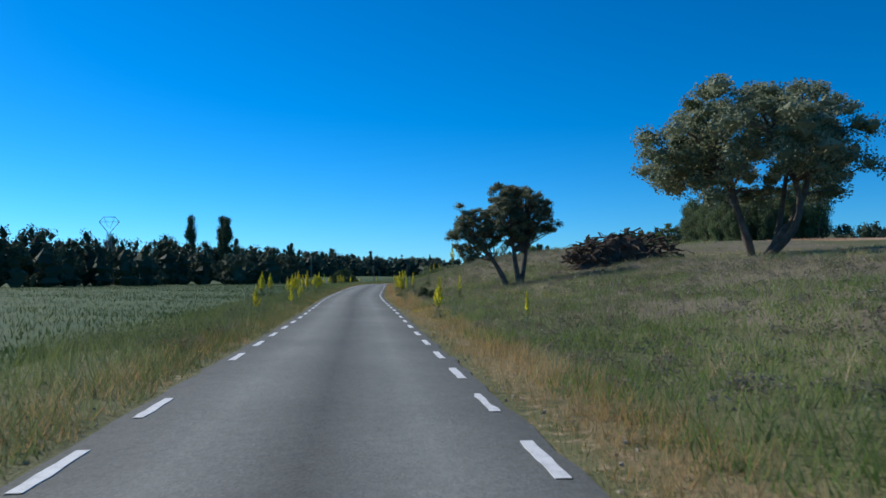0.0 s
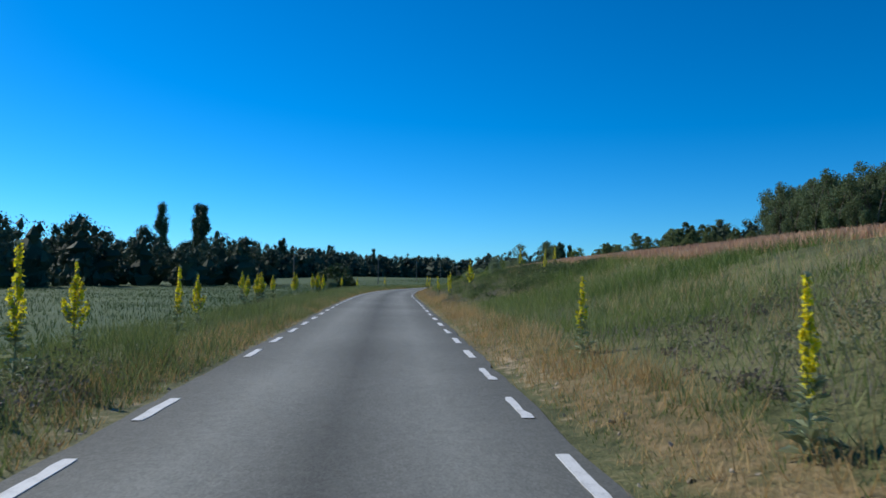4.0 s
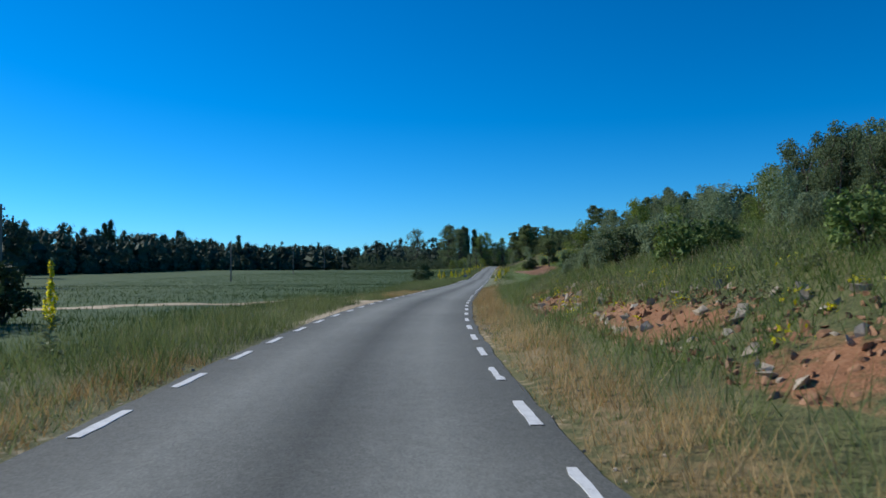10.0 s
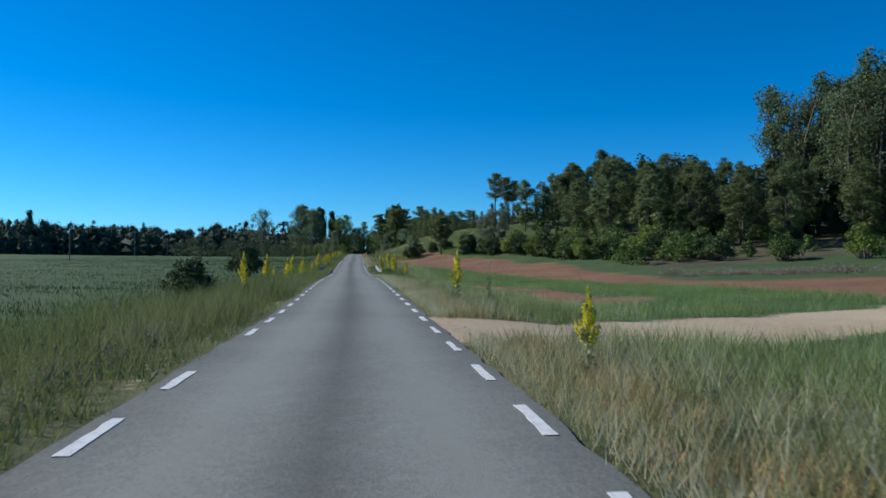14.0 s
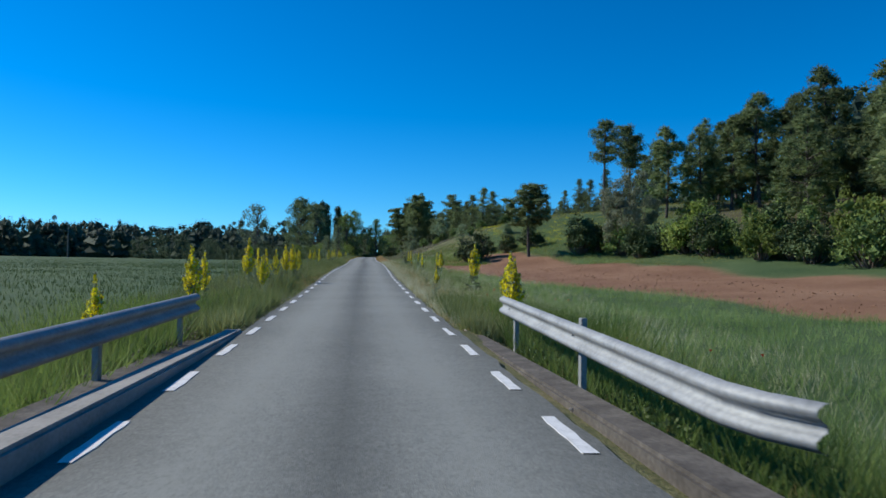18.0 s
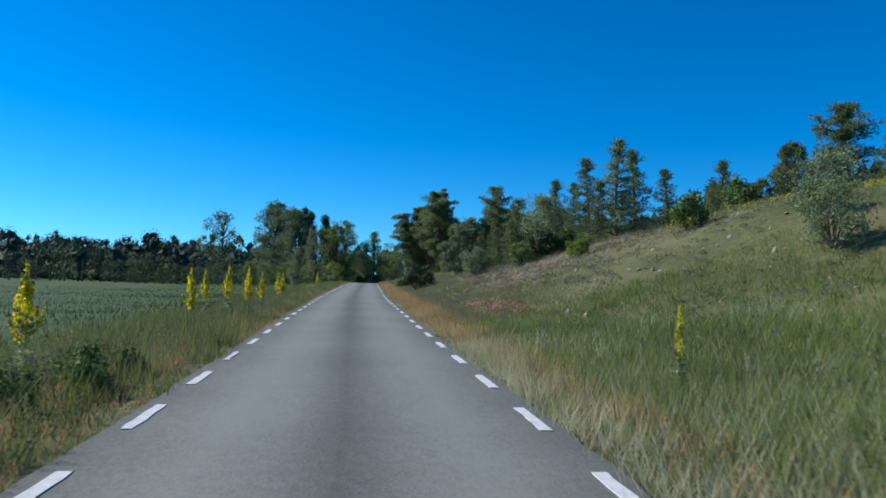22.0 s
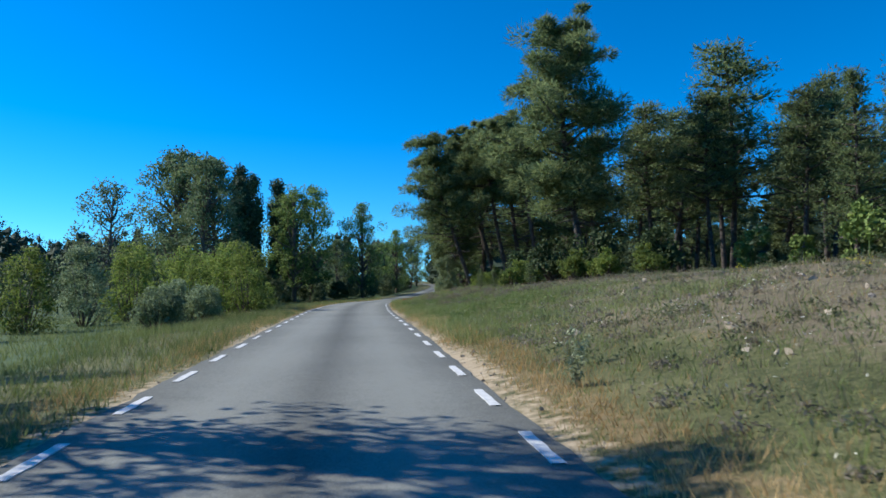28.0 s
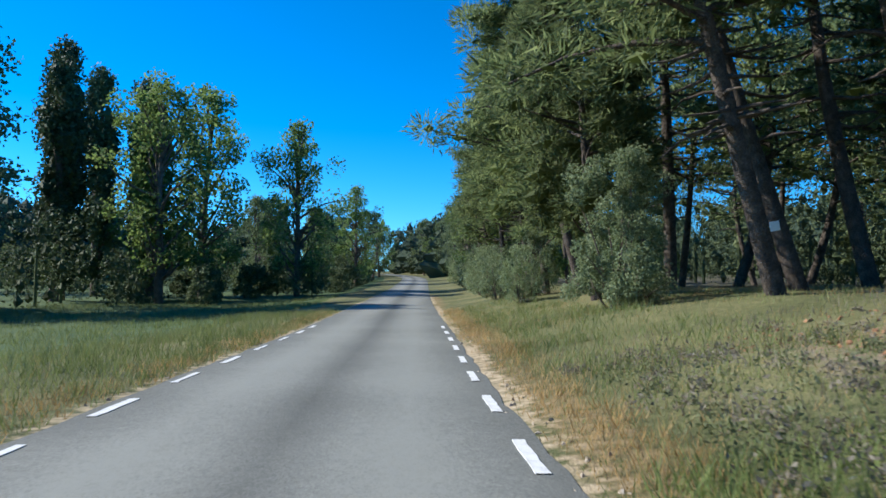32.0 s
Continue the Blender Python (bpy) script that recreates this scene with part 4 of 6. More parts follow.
rng = np.random.default_rng(77)
plant(OAK, 30.2, 17.2, 0.9, 0.15, turn=40)
plant(OAK_SMALL, 33.6, 7.4, 0.94, 0.1, turn=0)
plant(OAK_MID, 326, 24.0, 1.05, 0.1)
plant(SCRUB, 378.5, 12, 1.05, 0.1, label="dense grey-green small oak on the stony bank")
plant(BUSH_D, 372, 10.4, .9, 0.1, label="dark leaning shrub on the stony bank")
plant(PINE_U, 331, 16.0, 1.0, 0.1)
# pine wood on the hill behind the ploughed field
HILL = "pines on the hill"
for s, u, h in ((348.5, 29.4, 12.2), (345.5, 31.6, 11.4), (352, 34, 10)):
    plant(PINE_T, s, u, h / 14, 0.1, HILL)
for s, u, h in ((340.5, 34, 10.8), (338.5, 37.2, 10), (336, 39.4, 10.7), (334.3, 41.8, 12.8), (332.6, 44.4, 11.3), (331, 46.8, 14.8), (328.6, 50, 10), (325, 41, 11), (320, 38.5, 11), (316, 43, 14), (310.5, 41.2, 15), (307, 46, 13.5),
                (302, 44, 12.5), (297, 50, 13), (291, 53, 12), (286, 57, 12), (345, 41, 11), (342, 45, 12), (340, 49, 13), (338, 53, 13), (335, 56, 12), (323, 48, 13), (315, 52, 14), (306, 53, 13), (299, 57, 12.5), (318, 58, 13),
                (310, 60, 13), (330, 60, 12), (291, 62, 12), (284, 66, 11.5), (350, 45, 10.5), (355, 50, 11), (303, 64, 12.5), (297, 68, 12)):
    plant((HILLPINE_A, HILLPINE_B)[int(s * 7 + u) % 2], s, u, h / 14, 0.1, HILL)
for s, u, k in ((388, 20.5, 1.75), (391, 23, 1.65), (386, 18, 1.1), (393, 27, 1.4), (393.5, 31.5, 1.55), (372, 33, 1.2), (369, 30, .9), (366, 36, 1.3), (362, 34, .9),
                (400.8, 20, 1.38), (404.5, 20, 1.55), (392.6, 19.8, 1.6), (428, 20.3, 1.5), (409, 14.5, .45), (412.7, 20, 1.36), (418, 24, .8), (421, 16, .9), (412, 28, 1.2), (403, 36, 1.3), (425, 30, 1.0), (380, 30, 1.2), (377, 36, 1.4),
                (430, 20, 1.1), (434, 26, 1.15), (438, 19, 1.2), (443, 24, 1.4), (447, 30, 1.5), (436, 34, 1.2), (452, 19, 1.3), (441, 29, 1.2), (449, 26, 1.35), (445, 17.5, 1.0), (456, 22, 1.4), (462, 27, 1.6), (466, 24.5, 1.65), (459, 23, 1.35), (455, 29, 1.5), (460, 33, 1.6), (452, 35, 1.5)):
    plant(PINE_Y, s, u, k, 0.1, "young pines on the bank")
for s, u, k in ((427, 20.6, .7), (473, 26, .8), (484, 21.5, .95), (480, 24, .9), (470, 31, .85), (478, 31, .9), (467, 36, .9)):
    plant((PINE_A, PINE_B)[int(s + u) % 2], s, u, k, 0.1, "pines by the road")
plant(PINE_T, 432, 68, 25.2 / 14, 0.1, turn=200, label="slender pine with a high open crown on a long bare trunk")
for s, u, h in ((453, 74, 24), (459, 70, 18.4)):
    plant((HILLPINE_A, HILLPINE_B)[int(s) % 2], s, u, h / 14, 0.1, "pines behind the bank")
plant(PINE_Y, 417, 42, 10 / 6, 0.1, "young pines on the bank")
plant(SCRUB, 347.6, 11.7, .58, 0.05, label="grey-leaved shrub with bare lower stems on the slope")
plant(PINE_T, 454, 22.1, 15.3 / 14, 0.1, turn=70, label="tall pine with a rounded crown on a thin bare trunk")
plant(BIGPINE, 481, 15.6, 1.0, 0.1, turn=30, lean=-5)
# the tall pine wood at the end
WOOD = "pines of the roadside wood"
for s, u, k, lean in ((511.5, 9.5, 1.1, -13), (516, 12.6, 1.1, -11), (523, 11, 1.05, -8), (517, 15.5, 1.1, -9), (526.5, 8.4, 1.0, -8), (532, 7.2, .95, -5), (538, 7.8, .95, -6), (545, 7.2, .95, -4),
                      (511, 13.5, 1.05, -5), (506, 16, 1.0, -8)):
    plant(NEAR_C if u > 10 else (NEAR_A, NEAR_B, NEAR_A)[int(s * 3) % 3], s, u, k * 1.06, 0.1, WOOD, lean=lean)
for s, u, k in ((520, 19, 1.05), (526, 15, 1.1), (534, 15.5, 1.05), (541, 13, 1.1), (508, 20, 1.05), (515, 22, 1.1), (531, 21, 1.05), (541, 24.5, 1.1), (531, 27, 1.1), (500, 21, 1.0),
                (503, 25.5, 1.05), (496, 26, 1.0), (492, 30, 1.05), (502, 31, 1.1), (512, 33, 1.1), (523, 35, 1.1), (535, 34, 1.1), (487, 36, 1.05), (497, 40, 1.1), (509, 42, 1.1),
                (550, 18, 1.1), (558, 11, 1.0), (568, 16, 1.1), (556, 30, 1.1), (484, 27, 1.0), (528, 40, 1.0), (545, 38, 1.0), (552, 8.5, .9), (564, 8, .85), (576, 9, .9)):
    plant((PINE_A, PINE_B, PINE_C, PINE_D, PINE_B)[int(s * 3 + u * 5) % 5], s, u, k * (1.0 if u < 24 else 1.1), 0.1, WOOD)
for s, u, k in ((486, 46, 1.0), (493, 50, 1.05), (500, 47, 1.0), (508, 51, 1.1), (516, 47, 1.0), (524, 50, 1.05), (533, 46, 1.0), (541, 49, 1.0), (550, 45, 1.0), (560, 42, 1.0), (570, 36, .95), (572, 26, .9), (584, 20, .9)):
    plant((HILLPINE_A, HILLPINE_B)[int(s) % 2], s, u, k, 0.1, WOOD)
for s, u, k, lean in ((521, 7.6, .98, -5), (530, 7.4, .9, -4)):
    plant(NEAR_D, s, u, k, 0.1, WOOD, lean=lean)
# far columnar poplars and the river trees
for s, u, k in ((323.5, -141, 1.09), (320.5, -136.5, 1.06), (326, -159.5, 1.12), (352, -150, .75), (410, -150, .7), (416, -151, .75), (300, -150, .62), (468, -150, .7), (520, -148, .72), (240, -130, .5)):
    plant(POPLAR, s, u, k * 1.1, 0.2, "columnar poplars")
RIVER = "river trees"
for s, u, h in ((563, -22, 21.7), (572, -21, 22.5), (572, -11.4, 18.6), (602, -8.2, 15)):
    plant((BROAD_A, BROAD_B)[int(s) % 2], s, u, h / 16, 0.2, RIVER)
for s, u, h in ((554, -39, 26.8), (550, -37, 24.5), (542, -29, 23), (545, -31.5, 24)):
    plant(BROAD_G, s, u, h / 16, 0.2, RIVER)
for s, u, h in ((620, -9, 13), (592, -20, 13), (640, -8, 14), (600, -14, 12), (655, 6, 13), (640, 16, 13), (630, 6.5, 12), (665, -6, 14), (672, 5, 14), (608, -22, 14), (625, -16, 13), (565, 8, 15), (578, 7.5, 13), (592, 7, 12), (608, 7, 12)):
    plant((BROAD_G, BROAD_B)[int(s) % 2], s, u, h / 16, 0.2, RIVER)
plant(SPARSE, 590, -69, 1.33, 0.2, RIVER)
for s, u, h in ((570, -34, 26.5), (567, -33, 24), (578, -34, 26), (579, -29.5, 25)):
    plant(POPLAR, s, u, h / 26, 0.2, "columnar poplars")
plant(TALLPOP, 566, -24, 1.0, 0.2, "river poplars")
# poplar plantation beyond the straw field
for i in range(56):
    s, u = 236 + (i % 14) * 5.6 + rng.uniform(-2, 2), 72 + (i // 14) * 6.5 + rng.uniform(-2, 2) + max(0, 265 - (236 + (i % 14) * 5.6)) * 0.25
    plant(GROVE, s, u, rng.uniform(.85, 1.08), 0.2, "plantation poplars")
plant(WILLOW, 440.5, -7.4, .95, 0.1, turn=15)
plant(WILLOW, 438, -9.5, .6, 0.1, turn=100)
plant(WILLOW, 446.5, -10.5, .7, 0.1)
for s, u, h in ((483, -8.4, 4.4), (486.5, -10, 5.2), (490, -9, 4.6), (485, -12.5, 5.4), (493, -12.5, 5.2), (481, -14.5, 5.5), (489, -17, 6), (476, -15.5, 5), (470, -16, 4.6), (463, -17, 4.4), (456, -17, 4.2), (449, -18, 4.2), (500, -16, 4.8), (442, -17, 4), (507, -20, 5.5), (514, -23, 6)):
    plant(SCRUB_G if int(s) % 4 else SCRUB, s, u, h / 4.4, 0.1, "river bushes", label="" if int(s) % 4 else "tall grey-green bush beside the river meadow")
for s, u, h in ((472.5, -5.6, 4.2), (474.4, -7.3, 4.5), (477.2, -6.3, 3.4), (471.2, -7.8, 3.6), (479.5, -5.6, 2.0)):
    plant(SCRUB_G, s, u, h / 4.4, 0.1, "river bushes")
for s, u, k in ((464.6, -6.2, .8), (466, -7.4, 1.0), (468, -8.4, .9), (463.4, -7.8, .9)):
    plant(BUSH_W, s, u, k, 0.05, label="grey-green bush leaning over the verge")
for s, u, k in ((338.8, -2.7, .22), (339.6, -3.0, .26), (338.0, -3.1, .22), (340.6, -2.8, .2)):
    plant(BUSH, s, u, k, 0.05, label="low dark leafy weed clump on the verge")
plant(BUSH_D, 34.6, 3.7, .2, 0.02, label="low dark gorse bush on the slope")
plant(BUSH_D, 35.8, 3.4, .28, 0.02, label="low dark gorse bush on the slope")
plant(BUSH, 395.2, 3.7, .42, 0.04, label="leafy green bush beside the road")
plant(BUSH_D, 382.5, 4.3, .85, 0.05, label="dark green prickly bush beside the road")
for s, u, k in ((395.2, 9.0, .8), (394.2, 9.6, .9), (396.6, 10.6, .9)):
    plant(BUSH_D, s, u, k, 0.05, "dark bushes below the silvery shrub")
plant(SILVER, 393.2, 8.3, .84, 0.1, label="leafy grey-green shrub with silvery leaves on the bank")
plant(BUSH_B, 363.5, 10.2, .5, 0.05, label="bright green juniper bush on the bank")
plant(BUSH_W, 378, 7.6, .9, 0.05, label="bush with pale silvery leaves on the bank")
for s, u, k in ((333.2, 10.4, 1.15), (334.6, 11.8, 1.3), (336.6, 17.5, 1.2), (337, 15, 1.0), (352.2, 20.1, .7)):
    plant(BUSH_D, s, u, k, 0.1, "bushes at the field's end")
for s, u, k in ((328, 22, 1.2), (322, 25.5, 1.3), (319, 27, 1.5), (315, 28, 1.3), (311, 29, 1.5), (307, 30.5, 1.4), (303, 32, 1.6), (299, 33, 1.4), (295, 35, 1.5), (290, 37, 1.4), (285, 40, 1.3), (280, 44, 1.5), (273, 48, 1.4), (266, 53, 1.6), (313, 31, 1.8), (305, 34, 1.9), (297, 37, 1.8)):
    plant((BUSH, BUSH_D, BUSH_B)[int(s) % 3], s, u, k, 0.1, "bushes at the hill's foot")
for i in range(15):
    plant((BUSH_D, BUSH, BUSH_D, BUSH_B)[i % 4], 283.5 + 3.2 * i, 20.6 + (328 - 283.5 - 3.2 * i) * .52 + 1.6 * (i % 2), 1.25 + .22 * (i * 5 % 4), 0.1, "bushes at the hill's foot")
# bushes on the cut bank
plant(SCRUB_S, 107.6, 7.5, 0.37, 0.05, label="open grey-green sapling on the grassy bank")
for s, u, k in ((130.9, 5.0, .34), (131.9, 5.4, .4), (133.2, 5.9, .34), (136.8, 6.6, .42), (137.8, 6.9, .46), (140.2, 6.6, .26), (141.8, 5.9, .28), (146.4, 6.0, .34), (152.4, 6.0, .42), (154.0, 6.3, .4)):
    plant((BUSH, BUSH_B, BUSH)[int(s) % 3], s, u, k, 0.05, "bushes on the cut bank", label="leafy green bush in the long grass of the bank")
for s, u, k in ((129, 7.5, .4), (132, 6.6, .45), (134, 9, .5), (138, 7.8, .4), (141, 9.5, .5), (144, 7.4, .4), (147, 8.6, .45), (150, 7.4, .4), (146, 6.4, .35), (152, 6.6, .36)):
    plant((BUSH_W, BUSH_W, BUSH)[int(s) % 3], s, u, k, 0.1, "bushes on the cut bank")
for i, (s, u, h) in enumerate(((170.6, 7.0, 2.1), (169.4, 8.0, 2.1), (168.2, 7.4, 1.8), (166.8, 8.6, 2.1), (165.4, 8.0, 1.6), (163.6, 9.2, 1.8), (161.8, 8.6, 1.5), (160, 9.6, 1.8), (158, 8.8, 1.5), (156, 9.4, 1.7), (168.4, 10, 2.3), (165, 10.8, 2.1), (161, 11.6, 2.0), (153.5, 8.6, 1.4))):
    plant((SCRUB_Y, SCRUB_S, SCRUB_S)[i % 3], s, u, h / 4.4, 0.05, "shrubs above the cut bank")
for s, u, k in ((165.5, 6.2, .42), (164, 6.6, .5), (162.6, 6.1, .45), (161.2, 6.5, .5), (159.8, 6.0, .46), (158.4, 6.4, .5), (157, 6.0, .44), (155.6, 6.5, .5), (160.5, 7.2, .5), (163, 7.4, .5), (157.6, 7.3, .5), (167.5, 6.0, .35), (169, 6.4, .4)):
    plant((BUSH_D, BUSH_W)[int(s * 2) % 2], s, u, k, 0.04, "shrubs above the cut bank", label="low dark shrub at the lip of the red bank")
for s, u, k in ((162, -15, 1.7), (159, -16, 1.4), (165, -14.5, 1.1), (156, -14, .8), (225, -6.0, .8), (275.5, -10.9, 1.7)):
    plant((BUSH_D, BUSH_W)[int(s) == 156], s, u, k, 0.05, label="dark round bush at the edge of the green field")
for s, u, k in ((476, 9.6, .75), (477.5, 10.8, .7), (475.5, 13.2, .85), (474, 14.6, .8), (471, 16.2, .8)):
    plant(BUSH_B, s, u, k, 0.05, "yellow-green bushes under the pines")
for s, u, k in ((478.5, 12.6, 1.3), (477, 14.8, 1.4), (481, 11.2, 1.1), (473, 17.5, 1.3)):
    plant(BUSH_D, s, u, k, 0.05, "dark bushes under the pines")
for s, u, k in ((505.4, 9.9, .6), (504.2, 10.2, .7), (503, 10.6, .72), (502, 11.2, .7)):
    plant(BUSH_B, s, u, k, 0.05, "yellow-green bushes under the pines")
plant(SILVER, 514.5, 6.5, .8, 0.05, label="tall grey-green oak scrub before the pines")
plant(SILVER, 517, 7.6, .55, 0.05, label="tall grey-green oak scrub before the pines")
for s, u, h in ( (526, 5.6, 2.6), (533, 5.4, 3.0), (540, 5.6, 3.4), (547, 5.8, 3.6), (556, 6, 4), (529, 6.6, 3.2), (566, 6, 4), (577, 6, 4.2), (590, 6, 4)):
    plant(SCRUB if s < 530 else SCRUB_S, s, u, h / 4.4, 0.05, "scrub before the pines", label="tall grey-green oak scrub before the pines")
for s, u, k in ((485, 8.7, .22), (480, 8.2, .24), (479, 9.3, .2), (476, 8.5, .26), (474, 10.2, .3), (483, 11, .22)):
    plant(PINE_Y, s, u, k, 0.02, "pine seedlings on the heath")
for s, u, k in ((410, 9, .5), (398, 6.3, .42), (370, 9, .6), (356, 12, .6), (350, 13, .5), (372, 12, .7), (383, 9, .55), (347, 17, .6), (352, 18, .75), (360, 16, .7)):
    plant((BUSH, BUSH_W)[int(s) % 2], s, u, k, 0.04, "scrub on the bank")


def far_wood(name, label, places, leaf_len, mat, seed, m=12, filled=True):
    """Many crowns, far off, in one mesh: places are s, u, height and slimness."""
    r = np.random.default_rng(seed)
    pts, wood, heart = [], [], []
    for s, u, h, slim in places:
        x, y, z = spot(s, u)
        f = r.uniform(.02, 1, m)
        a = r.uniform(0, 6.28, m)
        wide = slim * np.sin(np.clip(.28 + .66 * f, 0, .97) * np.pi) ** .6 * r.uniform(.4, 1.1, m)
        c = np.stack([x + np.cos(a) * wide * h, y + np.sin(a) * wide * h, z + (.03 + .92 * f) * h], 1)
        size = (.06 + .17 * slim) * h * r.uniform(.7, 1.2, m)
        pts.append(puffs(r, c, size, 46, 1.15, .55))
        heart.append(blobs(r, c, size * (.5 if filled else .3), 1.3))
        if filled:
            k = np.array([.14, .34, .54, .72])
            heart.append(blobs(r, np.stack([x + r.normal(size=4) * .1 * slim * h, y + r.normal(size=4) * .1 * slim * h, z + k * h], 1), slim * h * np.array([.6, .66, .52, .28]), 1.0))
        wood.append(tube([(x, y, z - .3), (x, y, z + .6 * h)], [.02 * h, .01 * h], 5))
    v, f = leaves(r, np.concatenate(pts), leaf_len, leaf_len * .62)
    wv, wf = joined(wood)
    hv, hf = joined(heart)
    me = soup(name, np.concatenate([v, wv, hv]), np.concatenate([f, wf + len(v)]), hf + len(v) + len(wv), material=mat)
    tagged(new(name, me), label, "woodland", kind="stuff")


def rows_of(us, stations, low, high, away=2.0, slim=(.3, .46)):
    """Rows of trees along the road: s, u, height and slimness of each."""
    return [(s + rng.uniform(-away, away), u + rng.uniform(-away, away), rng.uniform(low, high), rng.uniform(*slim)) for u in us for s in stations]


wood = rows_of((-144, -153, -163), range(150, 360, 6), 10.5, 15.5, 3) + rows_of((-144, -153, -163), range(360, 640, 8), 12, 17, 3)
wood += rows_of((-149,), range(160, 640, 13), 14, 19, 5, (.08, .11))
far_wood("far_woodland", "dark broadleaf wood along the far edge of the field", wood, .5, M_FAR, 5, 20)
wood = rows_of((-137,), range(130, 640, 5), 4, 9, 3, (.3, .45)) + rows_of((-62, -68, -75), range(112, 240, 7), 7, 12, 3, (.28, .42))
far_wood("copse", "grey-green willows and ash at the edge of the dark wood", wood, .46, M_FARWILLOW, 6, 16)
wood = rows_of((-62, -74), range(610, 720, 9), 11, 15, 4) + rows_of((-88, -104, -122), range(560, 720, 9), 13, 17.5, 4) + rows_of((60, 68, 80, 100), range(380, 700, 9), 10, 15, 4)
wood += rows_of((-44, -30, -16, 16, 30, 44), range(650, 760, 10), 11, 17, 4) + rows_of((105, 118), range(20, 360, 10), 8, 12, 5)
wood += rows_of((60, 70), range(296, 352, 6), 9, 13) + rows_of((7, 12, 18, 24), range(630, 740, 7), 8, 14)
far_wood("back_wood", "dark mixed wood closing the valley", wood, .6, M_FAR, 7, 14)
wood = [(706 + .27 * i + rng.uniform(-1, 1), -128 + 2.2 * i + rng.uniform(-.4, .4), rng.uniform(20, 24), rng.uniform(.07, .1)) for i in range(28)]
far_wood("poplar_row", "close row of slender poplars with even tops in the valley", wood, .7, M_FARWILLOW, 10, 12)
wood = rows_of((-30, -42, -56), range(500, 690, 7), 4, 8, 2, (.3, .45)) + rows_of((-66,), range(470, 700, 6), 5, 9, 2, (.3, .45))
wood += rows_of((-9.5, -15), range(570, 660, 5), 2.5, 4.5, 1.5, (.3, .5)) + rows_of((-23, -17), range(556, 650, 5), 2.5, 5, 1.5, (.3, .5))
far_wood("river_scrub", "low scrub under the river trees", wood, .24, M_WOODBUSH, 8, 26, False)
wood = rows_of((36, 42, 49, 57), range(282, 352, 5), 1.8, 4, 2, (.35, .5)) + rows_of((24, 30, 38), range(398, 480, 6), 1.5, 3, 2, (.35, .5))
wood += rows_of((70, 80, 92, 104), range(236, 316, 6), 1.5, 3, 2, (.35, .5))
wood += rows_of((9, 15, 22), range(556, 650, 6), 2, 4, 2, (.35, .5))
far_wood("undergrowth", "green undergrowth below the pines on the hill", wood, .26, M_BUSH, 9, 16, False)

# the wood's dimness is in the leaf colour of these rows
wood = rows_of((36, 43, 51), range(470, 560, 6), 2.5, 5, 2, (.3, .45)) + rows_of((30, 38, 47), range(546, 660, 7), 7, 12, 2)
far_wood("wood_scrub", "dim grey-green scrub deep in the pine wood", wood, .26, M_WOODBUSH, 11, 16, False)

# ---- things along the road ----
def mullein(name, seed, h, spikes, label, flowering=True, wide=.27):
    """A mullein: rosette, leafy stem and a pyramid of upright flower spikes."""
    r = np.random.default_rng(seed)
    t = tagged(new(name), label, "wildflower")
    sv, sf = tube(bent(r, (0, 0, -.05), (r.normal() * .03, r.normal() * .03, .97 * h), 7, .015), np.linspace(.016, .004, 7), 6)
    part("stem", soup("stem", sv, sf, material=M_MULLEIN, smooth=True), t)
    n = 62
    z = np.concatenate([r.uniform(.02, .12, 14), r.uniform(.08, .5, n - 14)])
    a = r.uniform(0, 6.28, n)
    ln = np.where(z < .12, .34, .25) * (1.12 - z) * r.uniform(.6, 1.2, n)
    d = np.stack([np.cos(a), np.sin(a), r.uniform(.3, 1.0, n)], 1)
    side = np.stack([-np.sin(a), np.cos(a), np.zeros(n)], 1) * (ln * .2)[:, None]
    b = np.stack([np.zeros(n), np.zeros(n), z * h], 1)
    mid, tip = b + d * (ln * .5)[:, None], b + d * ln[:, None] * .9 - np.array([0, 0, 1.0]) * (ln * .34)[:, None]
    v = np.stack([b, mid + side, tip, mid - side], 1).reshape(-1, 3)
    part("foliage", soup("foliage", v, np.arange(4 * n).reshape(-1, 4), material=M_MULLEIN), t, "grey-green woolly leaves")
    for i in range(spikes):
        q = i / max(spikes - 1, 1)
        a = i * 2.4 + r.uniform(-.3, .3)
        root = np.array([0, 0, h * (.33 + .37 * q)])
        reach = wide * (1.02 - .85 * q) * r.uniform(.75, 1.1)
        top = np.array([math.cos(a) * reach, math.sin(a) * reach, h * (.56 + .32 * q + r.uniform(-.05, .05))]) if i < spikes - 1 else np.array([0, 0, h])
        elbow = root * .62 + top * .38 + np.array([top[0], top[1], 0]) * .5
        m = (130 if i == spikes - 1 else 80) if flowering else 40
        f = r.uniform(.04, 1, m)[:, None]
        c = root * (1 - f) ** 2 + elbow * 2 * f * (1 - f) + top * f ** 2 + r.normal(size=(m, 3)) * np.array([.026, .026, .012]) * (1.15 - .7 * f)
        wv, wf = tube([root - (0, 0, .03), elbow, top], [.007, .006, .003], 5)
        lv, lf = leaves(r, c, .058 if flowering else .045, .046 if flowering else .024, 0, .25)
        me = soup("flower_spike", np.concatenate([wv, lv]), np.concatenate([wf, lf + len(wv)]), material=M_YELLOW if flowering else M_MULLEIN)
        me.materials.append(M_MULLEIN)
        ids = np.zeros(len(me.polygons), np.int32)
        ids[:len(wf)] = 1
        ids[len(wf):][(f[:, 0] > .93) | (r.uniform(0, 1, m) < .13)] = 1
        me.polygons.foreach_set("material_index", ids)
        part("flower_spike", me, t, "spike of yellow flowers" if flowering else "spike of green buds")
    return t


